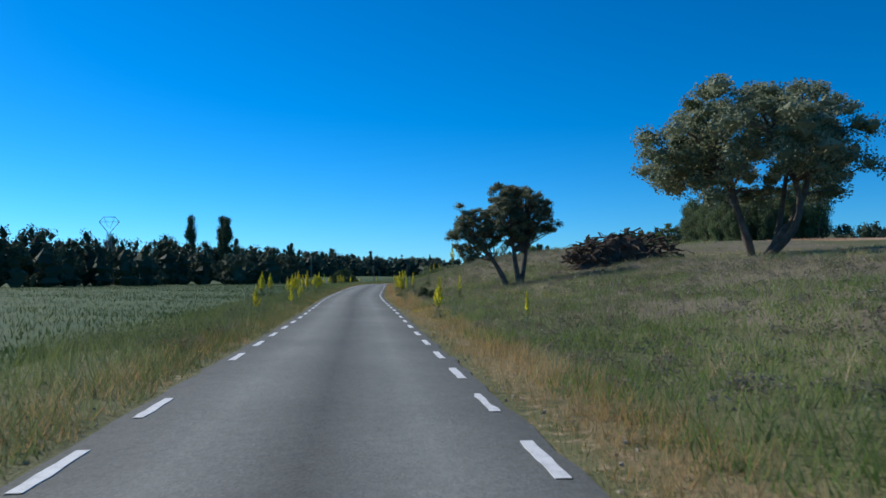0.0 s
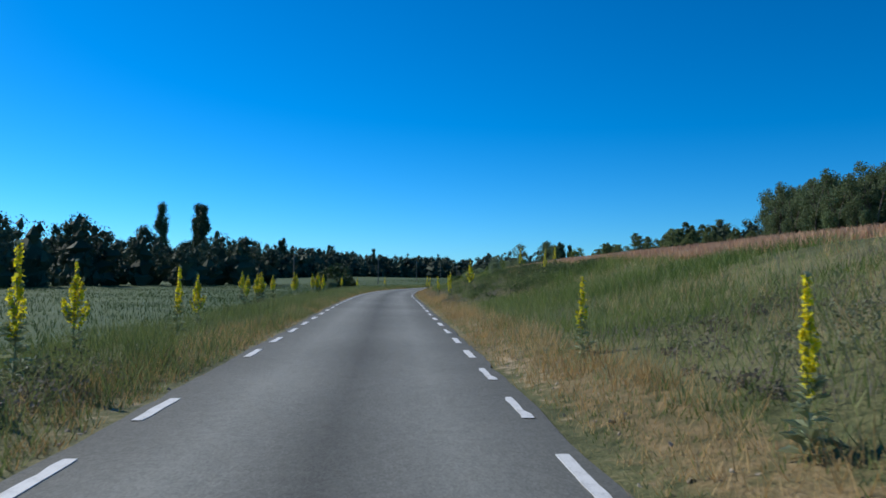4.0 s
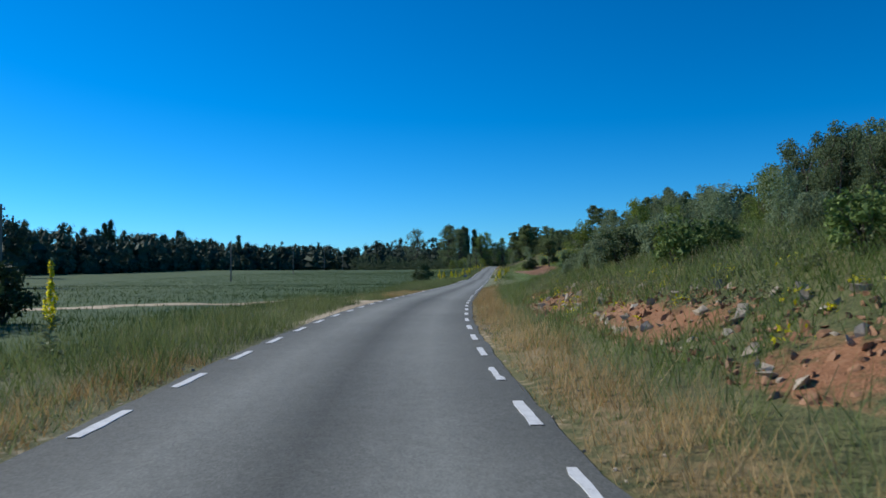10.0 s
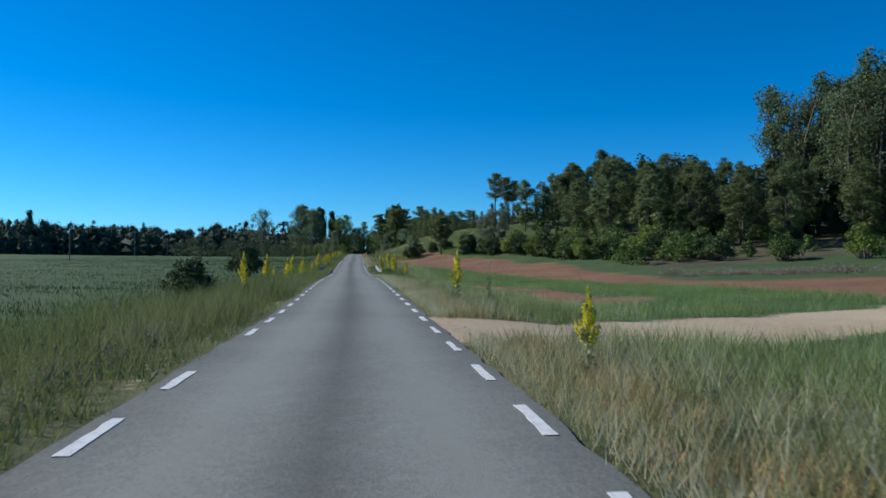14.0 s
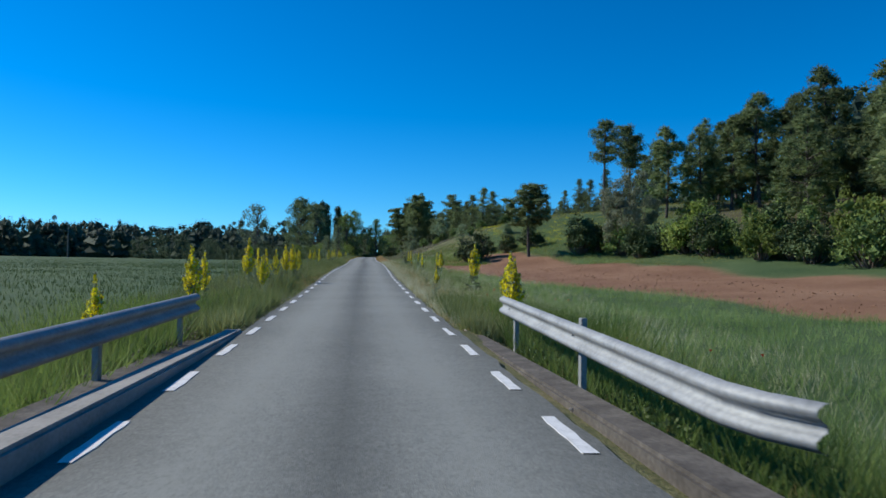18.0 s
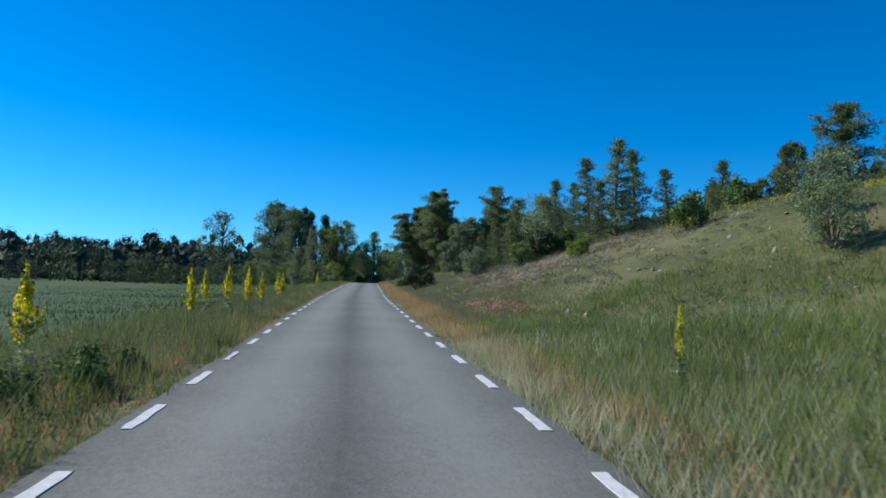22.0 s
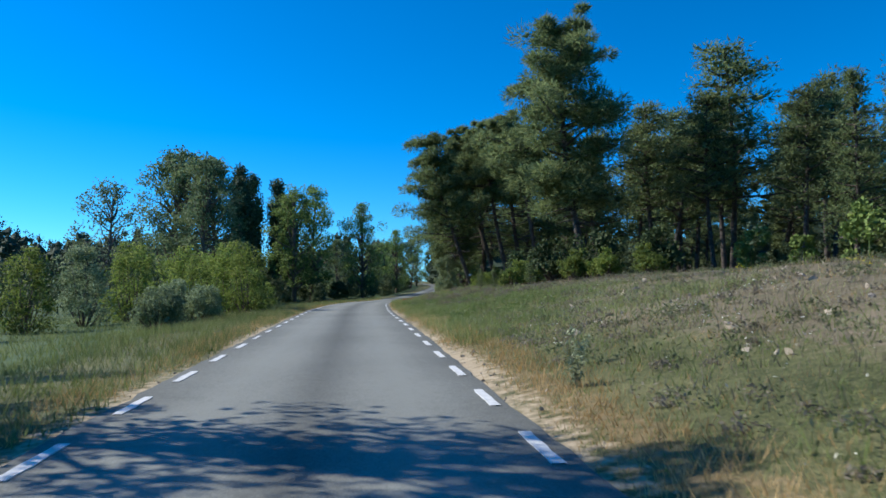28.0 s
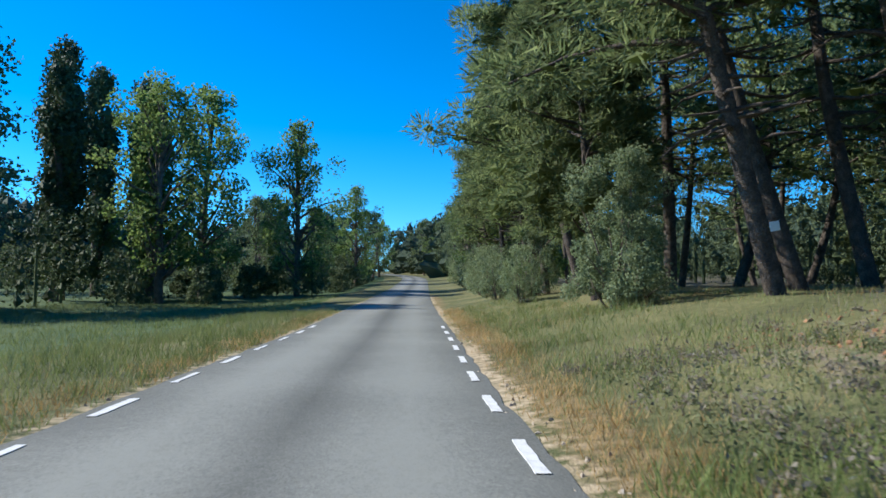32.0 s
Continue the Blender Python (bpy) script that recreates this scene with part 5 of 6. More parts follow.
MUL = [mullein("mullein", 41, 1.8, 12, "tall mullein in yellow bloom on the grass verge"), mullein("mullein", 42, 1.8, 6, "slender mullein in yellow bloom on the grass verge", wide=.13),
       mullein("mullein", 43, 1.8, 17, "branching mullein covered in yellow flowers on the verge")]
BUD = mullein("budding_mullein", 44, 1.7, 4, "grey-green mullein not yet in flower on the verge", False, .1)
VERGE = "mulleins on the verge"
SLIM = ((53.5, 6.9, 2.1), (41, 2.7, 1.4), (42.3, 3.4, 1.2), (40.6, 2.9, 1.2), (47.4, 2.7, 1.15), (47.9, 2.8, 1.1), (46.9, 3.0, 1.45), (50.2, 2.7, 1.0), (60.4, 2.9, 1.1), (54, 2.9, 1.0), (56.5, 3.1, 1.0), (66, 3.0, 1.1), (17, 4.2, .9), (31, 4.5, 1.1), (33, 3.9, 1.1),
        (86.8, 2.9, 1.3), (94.6, 2.9, 1.15), (94.1, 3.4, 1.1), (88.5, 7.2, 1.3), (93, 8.6, 1.2), (102, 8.4, 1.5), (104, 3.4, 1.1), (114.3, 2.9, 1.35), (124.2, 3.0, 1.3), (46, -3.2, 1.3), (65, -3.8, 1.7), (72, -4.0, 1.5), (151.5, -5.4, 1.8),
        (286, -3.1, 1.6), (291.4, -4.2, 1.7), (300, -3.2, 1.4), (303, -3.5, 1.4), (313.2, 4.3, 1.45), (314.5, 5.5, 1.7), (318.8, 3.8, 1.6), (328, 4.9, 1.4), (323.5, 3.8, 1.5), (339.8, 4.2, 1.1), (316, -3.3, 1.5), (321.5, -2.9, 1.4), (248, -4.1, 1.4), (262, -3.4, 1.4), (222, -3.6, 1.2), (237.4, -4.2, 1.2), (244, -3.2, 1.3), (252, -3.4, 1.3))
for i, (s, u, h) in enumerate(SLIM):
    plant(MUL[1], s, u, h / 1.8, 0.02, VERGE, tip=float(rng.uniform(-3, 3)))
FULL = ((22.0, 2.65, 1.25), (28.9, 3.3, .95), (25.5, -3.2, 1.2), (33.6, -2.75, .95), (38.9, -2.8, 1.0), (348.6, -3.7, 1.5), (353.5, -3.7, 1.6), (353.7, -3.1, 1.55), (41.2, 2.6, 1.5), (45.9, -4.0, 1.5), (42.7, -3.5, 1.6), (50, -4.0, 1.8), (52, -3.4, 1.9), (55, -4.4, 1.9), (58.5, -3.6, 1.6), (58.4, -3.2, 1.7), (59.8, -3.5, 1.4), (61.9, -5.4, 1.5), (62, -8.2, 2.3), (64, -8.6, 1.8), (66.7, -9, 1.8), (70, -8.8, 2.2), (63.7, -3.8, 1.4), (68, -4.4, 1.6), (76, -4.6, 1.5),
        (100.6, -7.6, 1.9), (100.2, -7.2, 2.0), (99.6, -8.0, 1.9), (103.3, -8.0, 1.9), (112, -11, 2.2), (115, -9.4, 1.9), (108.3, -6.5, 2.0), (111.6, -6.9, 1.8), (111.8, -5.7, 1.7), (111.5, -5.3, 1.8), (110.9, -4.8, 1.6), (92, 4.3, 1.6), (130, -6, 1.6), (134, -5, 1.5),
        (204.0, 2.8, 1.05), (217.5, 3.1, 1.65), (224.1, -3.9, 1.65), (231.4, -3.9, 1.7), (230.7, -2.9, 1.4), (238.7, 3.2, 1.45), (243, -3.6, 1.8), (246, -3.2, 1.6), (251.8, 3.25, 2.1), (274.5, 3.2, 1.7), (276.2, 3.5, 1.8), (281, 4.3, 1.4),
        (286.7, -3.9, 2.1), (291.1, -3.0, 1.75), (290.7, -2.7, 1.75), (293.1, -2.8, 1.6), (295, -2.9, 1.5), (290.6, -3.4, 1.6), (289.8, 4.7, 2.2), (310.6, 5.4, 1.95), (289.2, 3.1, 1.0), (323.2, -4.2, 1.5), (324, -4.6, 1.45),
        (340.2, -3.9, 1.5), (353, -4.2, 1.5), (357.6, -3.2, 1.4), (362, -3.1, 1.4), (364.8, -3.2, 1.4), (393.7, -3.5, 1.5), (276, -3.4, 1.7), (279, -3.8, 1.5), (271.5, -3.8, 1.6), (284.2, -3.0, 1.35), (282.3, -2.8, 1.3))
for i, (s, u, h) in enumerate(FULL):
    plant(MUL[2 if h > 1.65 else 0], s, u, h / 1.8, 0.02, VERGE, tip=float(rng.uniform(-3, 3)))
for s, u, h in ((36.4, -5.0, 1.0), (42.5, -5.7, .9), (26.2, -3.5, .9), (27.5, -3.9, .8), (31, -3.7, .8), (22.4, 3.2, .7), (254, 3.3, 1.5), (218.7, 4.3, 1.4), (256, 4.0, 1.5), (262, 4.3, 1.3), (248.4, 3.3, 1.35), (258.5, 3.6, 1.3), (258, -4.6, 1.6), (287.7, -3.8, 1.3), (287.4, -2.8, 1.25), (289, -3.3, 1.2), (286, -3.5, 1.2), (40.7, -3.6, 1.3), (54, -3.1, 1.4), (320.7, -3.1, 1.4), (319.6, -3.5, 1.2),
                (105, -5.7, 1.3), (106.6, -5.0, 1.2), (290.1, 2.8, .85), (311, 2.9, .95), (42.8, 4.3, 1.2), (44, 3.3, 1.0), (299, -3.6, 1.2), (297, -3.2, 1.1), (285.4, -4.4, 1.5), (289.6, -4.9, 1.5), (290.5, -4.3, 1.35), (292.4, -4.6, 1.2), (283, -3.6, 1.0), (292.5, -2.7, .9), (306, -3.3, 1.2), (309, -3.0, 1.1), (305.4, 3.2, .95), (306.2, 3.5, 1.0), (305.8, -3.9, 1.0), (318.4, 3.0, .8)):
    plant(BUD, s, u, h / 1.7, 0.02, "mulleins in bud")


def thistle(name, seed, h, label):
    r = np.random.default_rng(seed)
    t = tagged(new(name), label, "thistle")
    pieces, c = [], []
    for i in range(7):
        a = r.uniform(0, 6.28)
        tip = np.array([math.cos(a) * .22, math.sin(a) * .22, r.uniform(.6, 1.0)]) * h
        p = bent(r, (0, 0, -.03), tip, 6, .08)
        pieces.append(tube(p, np.linspace(.012, .004, 6), 5))
        f = r.uniform(.05, 1, (26, 1))
        c.append(tip * f + r.normal(size=(26, 3)) * .05 * h)
    part("stem", soup("stem", *joined(pieces), material=M_MULLEIN, smooth=True), t)
    part("foliage", soup("foliage", *leaves(r, np.concatenate(c), .16 * h, .05 * h), material=M_MULLEIN), t)
    return t


THISTLE = thistle("thistle", 51, 1.6, "tall branching grey thistle on the verge")
for s, u, h in ((328.6, 3.8, 1.9), (283.6, 2.5, .6), (35.5, 2.5, .5), (390.5, 2.5, .4), (395.5, 3.8, .7), (440, 2.9, .5), (441.5, 3.4, .5), (321.5, -2.8, 1.1)):
    plant(THISTLE, s, u, h / 1.6, 0.02, "roadside thistles")


# ---- guard rails on the small bridge ----
def frame_at(s, u, z):
    """A pose on the road at (s, u): x across to the right, y along the road."""
    x, y = xy(s, u)
    x2, y2 = xy(s + 0.5, u)
    return pose(float(x), float(y), z, 0, 0, math.degrees(math.atan2(-(x2 - x), y2 - y)))


def w_beam(length):
    """The two-wave section of a guard rail, bent out at its near end."""
    prof = [(0.0, -.155), (.03, -.15), (.075, -.115), (.08, -.08), (.045, -.045), (.008, -.02), (.008, .02), (.045, .045), (.08, .08), (.075, .115), (.03, .15), (0.0, .155)]
    n = 24
    out = []
    for off in (0.0, -.006):
        for i in range(n + 1):
            y = length * i / n
            flare = .28 * max(0, (0.8 - y) / 0.8) ** 2
            for d, z in prof:
                out.append((-d + off * -1 + flare, y, z))
    p = len(prof)
    k = np.arange(n)[:, None] * p + np.arange(p - 1)[None]
    f = np.stack([k, k + 1, k + p + 1, k + p], -1).reshape(-1, 4)
    return np.array(out), np.concatenate([f, f[:, ::-1] + p * (n + 1)])


def box(sx, sy, sz, bevel=0.01):
    bm = bmesh.new()
    bmesh.ops.create_cube(bm, size=1, matrix=Matrix.Diagonal((sx, sy, sz, 1)))
    bmesh.ops.bevel(bm, geom=bm.edges[:], offset=bevel, segments=2, affect="EDGES")
    me = bpy.data.meshes.new("box")
    bm.to_mesh(me)
    bm.free()
    return me


def dressed(me, m):
    me.materials.append(m)
    return me


def guard_rail(s0, length, u, side, label, low=.38, slope=.018):
    t = tagged(new("guard_rail"), label, "guard rail", "bridge guard rails")
    t.matrix_basis = frame_at(s0, u, float(road_z(s0 + length / 2)))
    v, f = w_beam(length)
    v[:, 0] *= side
    beam = part("rail_beam", soup("rail_beam", v, f, material=M_STEEL, smooth=True), t, "bowed galvanised two-wave beam")
    beam.location = (0, 0, low)
    beam.rotation_euler = (slope, 0, 0)
    for y in (length * .5, length - 0.6):
        p = part("post", dressed(box(.07, .12, 1.5, .008), M_STEEL), t)
        p.location = (side * .1, y, -.16)
        for dz in (.55, .65):
            q = part("bolt", dressed(box(.03, .03, .03, .006), M_STEEL), p)
            q.location = (-side * .12, 0, dz)
    return t


guard_rail(264.0, 8.6, 2.62, 1, "dented galvanised steel guard rail on the bridge's edge", .21, .038)
guard_rail(264.0, 8.6, -2.6, -1, "galvanised steel guard rail behind a concrete kerb")
kerb = tagged(new("bridge_kerb", dressed(box(.28, 8.4, .5, .03), M_CONCRETE)), "worn concrete kerb along the small bridge", "kerb", kind="structure")
kerb.matrix_basis = frame_at(268.2, -1.93, float(road_z(268.2)) - .13)
for u, w, dz in ((2.16, .34, -.335), (2.75, .35, -1.05), (-2.5, .6, -.8)):
    ledge = tagged(new("bridge_slab", dressed(box(w, 10.2, .6 if dz > -.5 else 1.4, .03), M_LEDGE)), "weathered concrete edge of the small bridge", "bridge slab", kind="structure")
    ledge.matrix_basis = frame_at(267.8, u, float(road_z(267.8)) + dz + (.03 if dz > -.5 else 0))


# ---- poles, pylon, heap, sign ----
def utility_pole():
    t = tagged(new("utility_pole"), "weathered utility pole with a crossarm in the green field", "utility pole", "poles across the field")
    part("shaft", soup("shaft", *tube([(0, 0, -.4), (0, 0, 4), (0, 0, 8.2)], [.15, .13, .1], 10), material=M_WOOD, smooth=True), t)
    arm = part("crossarm", dressed(box(1.5, .1, .12, .01), M_WOOD), t)
    arm.location = (0, .12, 7.8)
    for x in (-.65, 0, .65):
        ins = part("insulator", soup("insulator", *tube([(0, 0, 0), (0, 0, .06), (0, 0, .12), (0, 0, .18)], [.03, .05, .04, .02], 8), material=M_SIGN, smooth=True), arm)
        ins.location = (x, 0, .06)
    return t


POLE = utility_pole()
for s, u in ((203.8, -41.0), (282.3, -49.9), (362.1, -60.4), (441.2, -71.2), (516.9, -87.0)):
    plant(POLE, s, u, 1.0, 0.0, turn=78.0)


def pylon(h):
    """A lattice mast with a forked head that carries a crossbar."""
    t = tagged(new("lattice_pylon"), "small steel lattice pylon with a forked head above the trees", "pylon")

    def bar(name, a, b, r=.035):
        part(name, soup(name, *tube([a, (np.array(a) + np.array(b)) / 2, b], [r, r, r], 5), material=M_STEEL), t)
    for i in range(4):
        sx, sy = (1, 1, -1, -1)[i], (1, -1, -1, 1)[i]
        bar("leg", (sx * .9, sy * .9, -.3), (sx * .3, sy * .3, h * .78), .06)
        for j in range(6):
            z0, z1 = h * .78 * j / 6, h * .78 * (j + 1) / 6
            w0, w1 = .9 - .6 * j / 6, .9 - .6 * (j + 1) / 6
            nx, ny = (1, -1, -1, 1)[i], (-1, -1, 1, 1)[i]
            bar("brace", (sx * w0, sy * w0, z0), (nx * w1, ny * w1, z1), .03)
    for sx in (-1, 1):
        bar("fork_arm", (sx * .3, 0, h * .78), (sx * 2.2, 0, h * .93), .07)
        bar("head_arm", (sx * 2.2, 0, h * .93), (sx * 1.2, 0, h), .06)
        bar("stay", (sx * .2, 0, h * .84), (sx * 1.2, 0, h), .04)
    bar("crossbar", (-1.3, 0, h), (1.3, 0, h), .07)
    bar("tie", (-2.2, 0, h * .93), (2.2, 0, h * .93), .04)
    return t


plant(pylon(15.0), 155, -65, 1.0, 0.0, turn=0)


def brush_heap():
    """A long pile of cut branches and roots."""
    r = np.random.default_rng(61)
    pieces = []
    for i in range(420):
        x = r.uniform(-3.2, 3.2)
        w = 1.5 * math.sqrt(max(0.05, 1 - (x / 3.3) ** 2))
        y = r.uniform(-w, w)
        z = r.uniform(0, 1.8) * max(0.1, 1 - (y / w) ** 2) * math.sqrt(max(0.05, 1 - (x / 3.4) ** 2))
        d = units(r, 1)[0] * np.array([1, 1, .45]) * r.uniform(.25, .75)
        c = np.array([x, y, z])
        pieces.append(tube(bent(r, c - d, c + d, 4, .1), np.array([1, .9, .7, .4]) * r.uniform(.02, .07), 5))
    d = units(r, 60)
    t = tagged(new("brushwood_heap"), "long dark heap of cut branches and roots on the bank", "brushwood heap")
    part("brushwood", soup("brushwood", *joined(pieces), material=M_BRUSH, smooth=True), t)
    core = np.array([[3.1 * math.cos(a) * (1 - .8 * f), 1.35 * math.sin(a) * (1 - .8 * f), -.4 + 1.75 * f] for f in (0, .35, .7, 1) for a in np.arange(16) * 6.283 / 16])
    core += r.normal(size=core.shape) * .08
    k = np.arange(3)[:, None] * 16 + np.arange(16)[None]
    nx = np.arange(3)[:, None] * 16 + (np.arange(16)[None] + 1) % 16
    f = np.stack([k, nx, nx + 16, k + 16], -1).reshape(-1, 4)
    part("earth_core", soup("earth_core", core, f, material=M_BRUSH), t)
    return t


plant(brush_heap(), 37.2, 14.0, 1.0, 0.15, turn=12)
sx, sy, sz = spot(510.9, 9.15, 1.55)
notice = tagged(new("notice_board"), "small white notice board fixed to a pine trunk", "notice board")
notice.matrix_basis = pose(sx, sy, sz, 0, -10, -18)
part("panel", dressed(box(.24, .02, .22, .005), M_SIGN), notice)
for x in (-.09, .09):
    strap = part("strap", dressed(box(.025, .5, .03, .004), M_WOOD), notice)
    strap.location = (x, .25, 0)


# ---- stones and clods ----
def lumps(name, label, places, sizes, mat, seed, category="stones"):
    """Broken stones or clods scattered on the ground, in one mesh."""
    r = np.random.default_rng(seed)
    base = np.array([(1, 0, 0), (-1, 0, 0), (0, 1, 0), (0, -1, 0), (0, 0, .8), (0, 0, -.6), (.7, .7, .1), (-.7, .6, .2), (.6, -.7, .15), (-.6, -.7, .1)], float)
    tri = np.array([(6, 2, 4), (6, 4, 0), (0, 4, 8), (8, 4, 3), (3, 4, 9), (9, 4, 1), (1, 4, 7), (7, 4, 2), (2, 6, 5), (6, 0, 5), (0, 8, 5), (8, 3, 5), (3, 9, 5), (9, 1, 5), (1, 7, 5), (7, 2, 5)])
    s, u = places
    x, y = xy(s, u)
    c = np.stack([x, y, ground_z(s, u)], 1)
    n = len(s)
    rot = np.zeros((n, 3, 3))
    e = units(r, n)
    q = np.cross(e, units(r, n))
    q /= np.linalg.norm(q, axis=1)[:, None]
    rot[:, :, 0], rot[:, :, 1], rot[:, :, 2] = e, q, np.cross(e, q)
    v = (base[None] * (1 + r.normal(size=(n, 10, 3)) * .22)) * (sizes[:, None, None] * np.stack([r.uniform(.7, 1.4, n), r.uniform(.6, 1.1, n), r.uniform(.4, .9, n)], 1)[:, None])
    v = np.einsum("nij,nkj->nki", rot, v) + c[:, None] + np.array([0, 0, .1]) * sizes[:, None, None]
    f = (np.arange(n)[:, None, None] * 10 + tri[None]).reshape(-1, 3)
    tagged(new(name, soup(name, v, f, material=mat)), label, category, kind="stuff")


def spread(r, n, s0, s1, u0, u1, power=1.0):
    return r.uniform(s0, s1, n), u0 + (u1 - u0) * r.uniform(0, 1, n) ** power


g = np.random.default_rng(90)
s_, u_ = spread(g, 4600, 236, 336, 7.5, 26, 1.0)
k_ = zones(s_, u_)["plough"] > .5
s_, u_ = s_[k_], u_[k_]
lumps("field_clods", "broken reddish clods of the ploughed field", (s_, u_), g.uniform(.015, .065, len(s_)), M_CLOD, 1, "clods")
u_ = 8 + 26 * g.uniform(0, 1, 5200) ** 1.3
s_ = 198.8 + .42 * (u_ - 8) + (6.4 + .3 * (u_ - 8)) * g.uniform(0, 1, 5200)
lumps("sandy_clods", "rough pale clods of freshly turned-up earth along the field", (s_, u_), g.uniform(.03, .13, len(s_)), M_SANDCLOD, 2, "clods")
s_, u_ = s_ + g.normal(size=5200) * .3, u_ + g.normal(size=5200) * .3
lumps("sandy_crumbs", "crumbs of pale earth between the clods", (s_, u_), g.uniform(.02, .06, len(s_)), M_SANDCLOD, 12, "clods")
s_, u_ = spread(g, 1300, 143.5, 167, 3.6, 5.2)
lumps("bank_stones", "broken reddish stones in the cut bank", (s_, u_), g.uniform(.015, .085, len(s_)), M_REDSTONE, 3)
s_, u_ = spread(g, 110, 144, 160, 3.9, 5.2)
lumps("pale_bank_stones", "pale broken stones in the cut bank", (s_, u_), g.uniform(.04, .15, len(s_)), M_ROCK, 13)
s_ = np.concatenate([g.uniform(349, 360, 260), g.uniform(386, 396, 240), g.uniform(498, 506, 260)])
u_ = np.concatenate([g.uniform(3.6, 6, 260), g.uniform(3.3, 5.4, 240), g.uniform(5.2, 8.0, 260)])
lumps("bank_rubble", "reddish rubble where the bank has slipped", (s_, u_), g.uniform(.012, .055, len(s_)), M_REDSTONE, 14)
s_, u_ = spread(g, 1500, 338, 500, 4.2, 13)
lumps("heath_stones", "small pale stones on the stony bank", (s_, u_), g.uniform(.02, .1, len(s_)), M_ROCK, 4)
s_, u_ = spread(g, 500, 20, 60, 3.5, 10)
lumps("slope_stones", "small pale stones on the slope", (s_, u_), g.uniform(.02, .1, len(s_)), M_ROCK, 5)
s_ = np.concatenate([g.uniform(0, 515, 2400), g.uniform(0, 515, 2400)])
u_ = np.concatenate([g.uniform(1.95, 2.6, 2400), -g.uniform(1.95, 2.5, 2400)])
lumps("edge_gravel", "loose gravel along the edge of the asphalt", (s_, u_), g.uniform(.01, .035, len(s_)), M_ROCK, 6, "gravel")


# ---- grass, wheat, heath ----
def blades(name, label, s, u, h, w, mat, seed, lean=.85, category="grass"):
    """One bent blade at each place."""
    r = np.random.default_rng(seed)
    n = len(s)
    x, y = xy(s, u)
    z = ground_z(s, u) - .02
    a, b = r.uniform(0, 6.28, n), r.uniform(0, 6.28, n)
    h = h * r.uniform(.55, 1.25, n)
    w = w * r.uniform(.7, 1.3, n)
    ox, oy = np.cos(a) * w / 2, np.sin(a) * w / 2
    lx, ly = np.cos(b) * h * lean * r.uniform(.2, 1, n), np.sin(b) * h * lean * r.uniform(.2, 1, n)
    v = np.stack([np.stack([x - ox, y - oy, z], 1), np.stack([x + ox, y + oy, z], 1), np.stack([x + lx, y + ly, z + h], 1)], 1)
    f = np.arange(3 * n).reshape(-1, 3)
    tagged(new(name, soup(name, v, f, material=mat)), label, category, kind="stuff")


def tufted(r, s, u, per, spread_=.09):
    k = np.repeat(np.arange(len(s)), per)
    return s[k] + r.normal(size=len(k)) * spread_, u[k] + r.normal(size=len(k)) * spread_


def clear(s, u):
    """Where grass grows: not on asphalt, tracks, bare soil or the bridge."""
    z = zones(s, u)
    return (np.abs(u) > HALF + .1 - .2 * zone(s, 196, 345, 6) + dash_u(s) - 1.85) & (z["sand"] < .55) & (z["red"] < .5) & (z["fresh"] < .5) & ~((np.abs(s - 267.8) < 5.4) & (np.abs(u) < 2.95))


def verge(side, n, seed, u1, power):
    r = np.random.default_rng(seed)
    s, u = spread(r, n, -4, 530, 2.0, u1, power)
    return r, s, u * side


for side in (-1, 1):
    r, s, u = verge(side, 26000, 100 + side, 6.5, 1.45)
    s, u = tufted(r, s[clear(s, u)], u[clear(s, u)], 9, .13)
    k = np.abs(u) > HALF + .12 - .24 * zone(s, 196, 345, 6) + dash_u(s) - 1.85
    s, u = s[k], u[k]
    edge = 0 if side < 0 else .55 * (1 - zone(s, 192, 340, 8))
    poor = 1 - .45 * (zone(s, -8, 64, 8) + zone(s, 342, 505, 8)) * (side > 0)
    poor = poor * np.where((side < 0) & (s > 176) & (s < 189) & (np.abs(u) < 6.5), .35, 1)
    poor = poor * (1 - .4 * zone(s, 428, 540, 10))
    grown = poor * np.clip((np.abs(u) - 1.85 - edge) / (1.2 if side > 0 else .8), .14 if side > 0 else .3, 1) * (.42 + .22 * zone(s, 190, 345, 10) if side < 0 else .34) * (1 + .35 * wobble(s, u, 4.0))
    blades("green_verge_grass", "uneven green grass on the road verge", s, u, grown + .04, .015, M_GREEN, 200 + side)
    r, s, u = verge(side, 13000, 110 + side, 3.1, 1.0)
    s, u = tufted(r, s[clear(s, u)], u[clear(s, u)], 9, .11)
    k = (np.abs(u) > HALF + .0 + dash_u(s) - 1.85) & ((side > 0) | (s < 150) | (s > 286) | ((s > 176) & (s < 189)))
    s, u = s[k], u[k]
    blades("golden_verge_grass", "golden dry grass along the asphalt edge", s, u, (.1 + .2 * np.clip((np.abs(u) - 1.9) / 1.0, .1, 1)) * (1 - .35 * zone(s, 428, 540, 10)) + .05 * wobble(s, u, 3.0), .011, M_GOLD, 210 + side)
    r, s, u = verge(side, 2400, 130 + side, 7.0, 1.1)
    keep = clear(s, u) & (np.abs(u) > 2.6)
    s, u = tufted(r, s[keep], u[keep], 6, .08)
    blades("seeding_grass", "tall pale seeding grass on the verge", s, u, .42 + .12 * wobble(s, u, 5.0), .007, M_DRY, 212 + side)
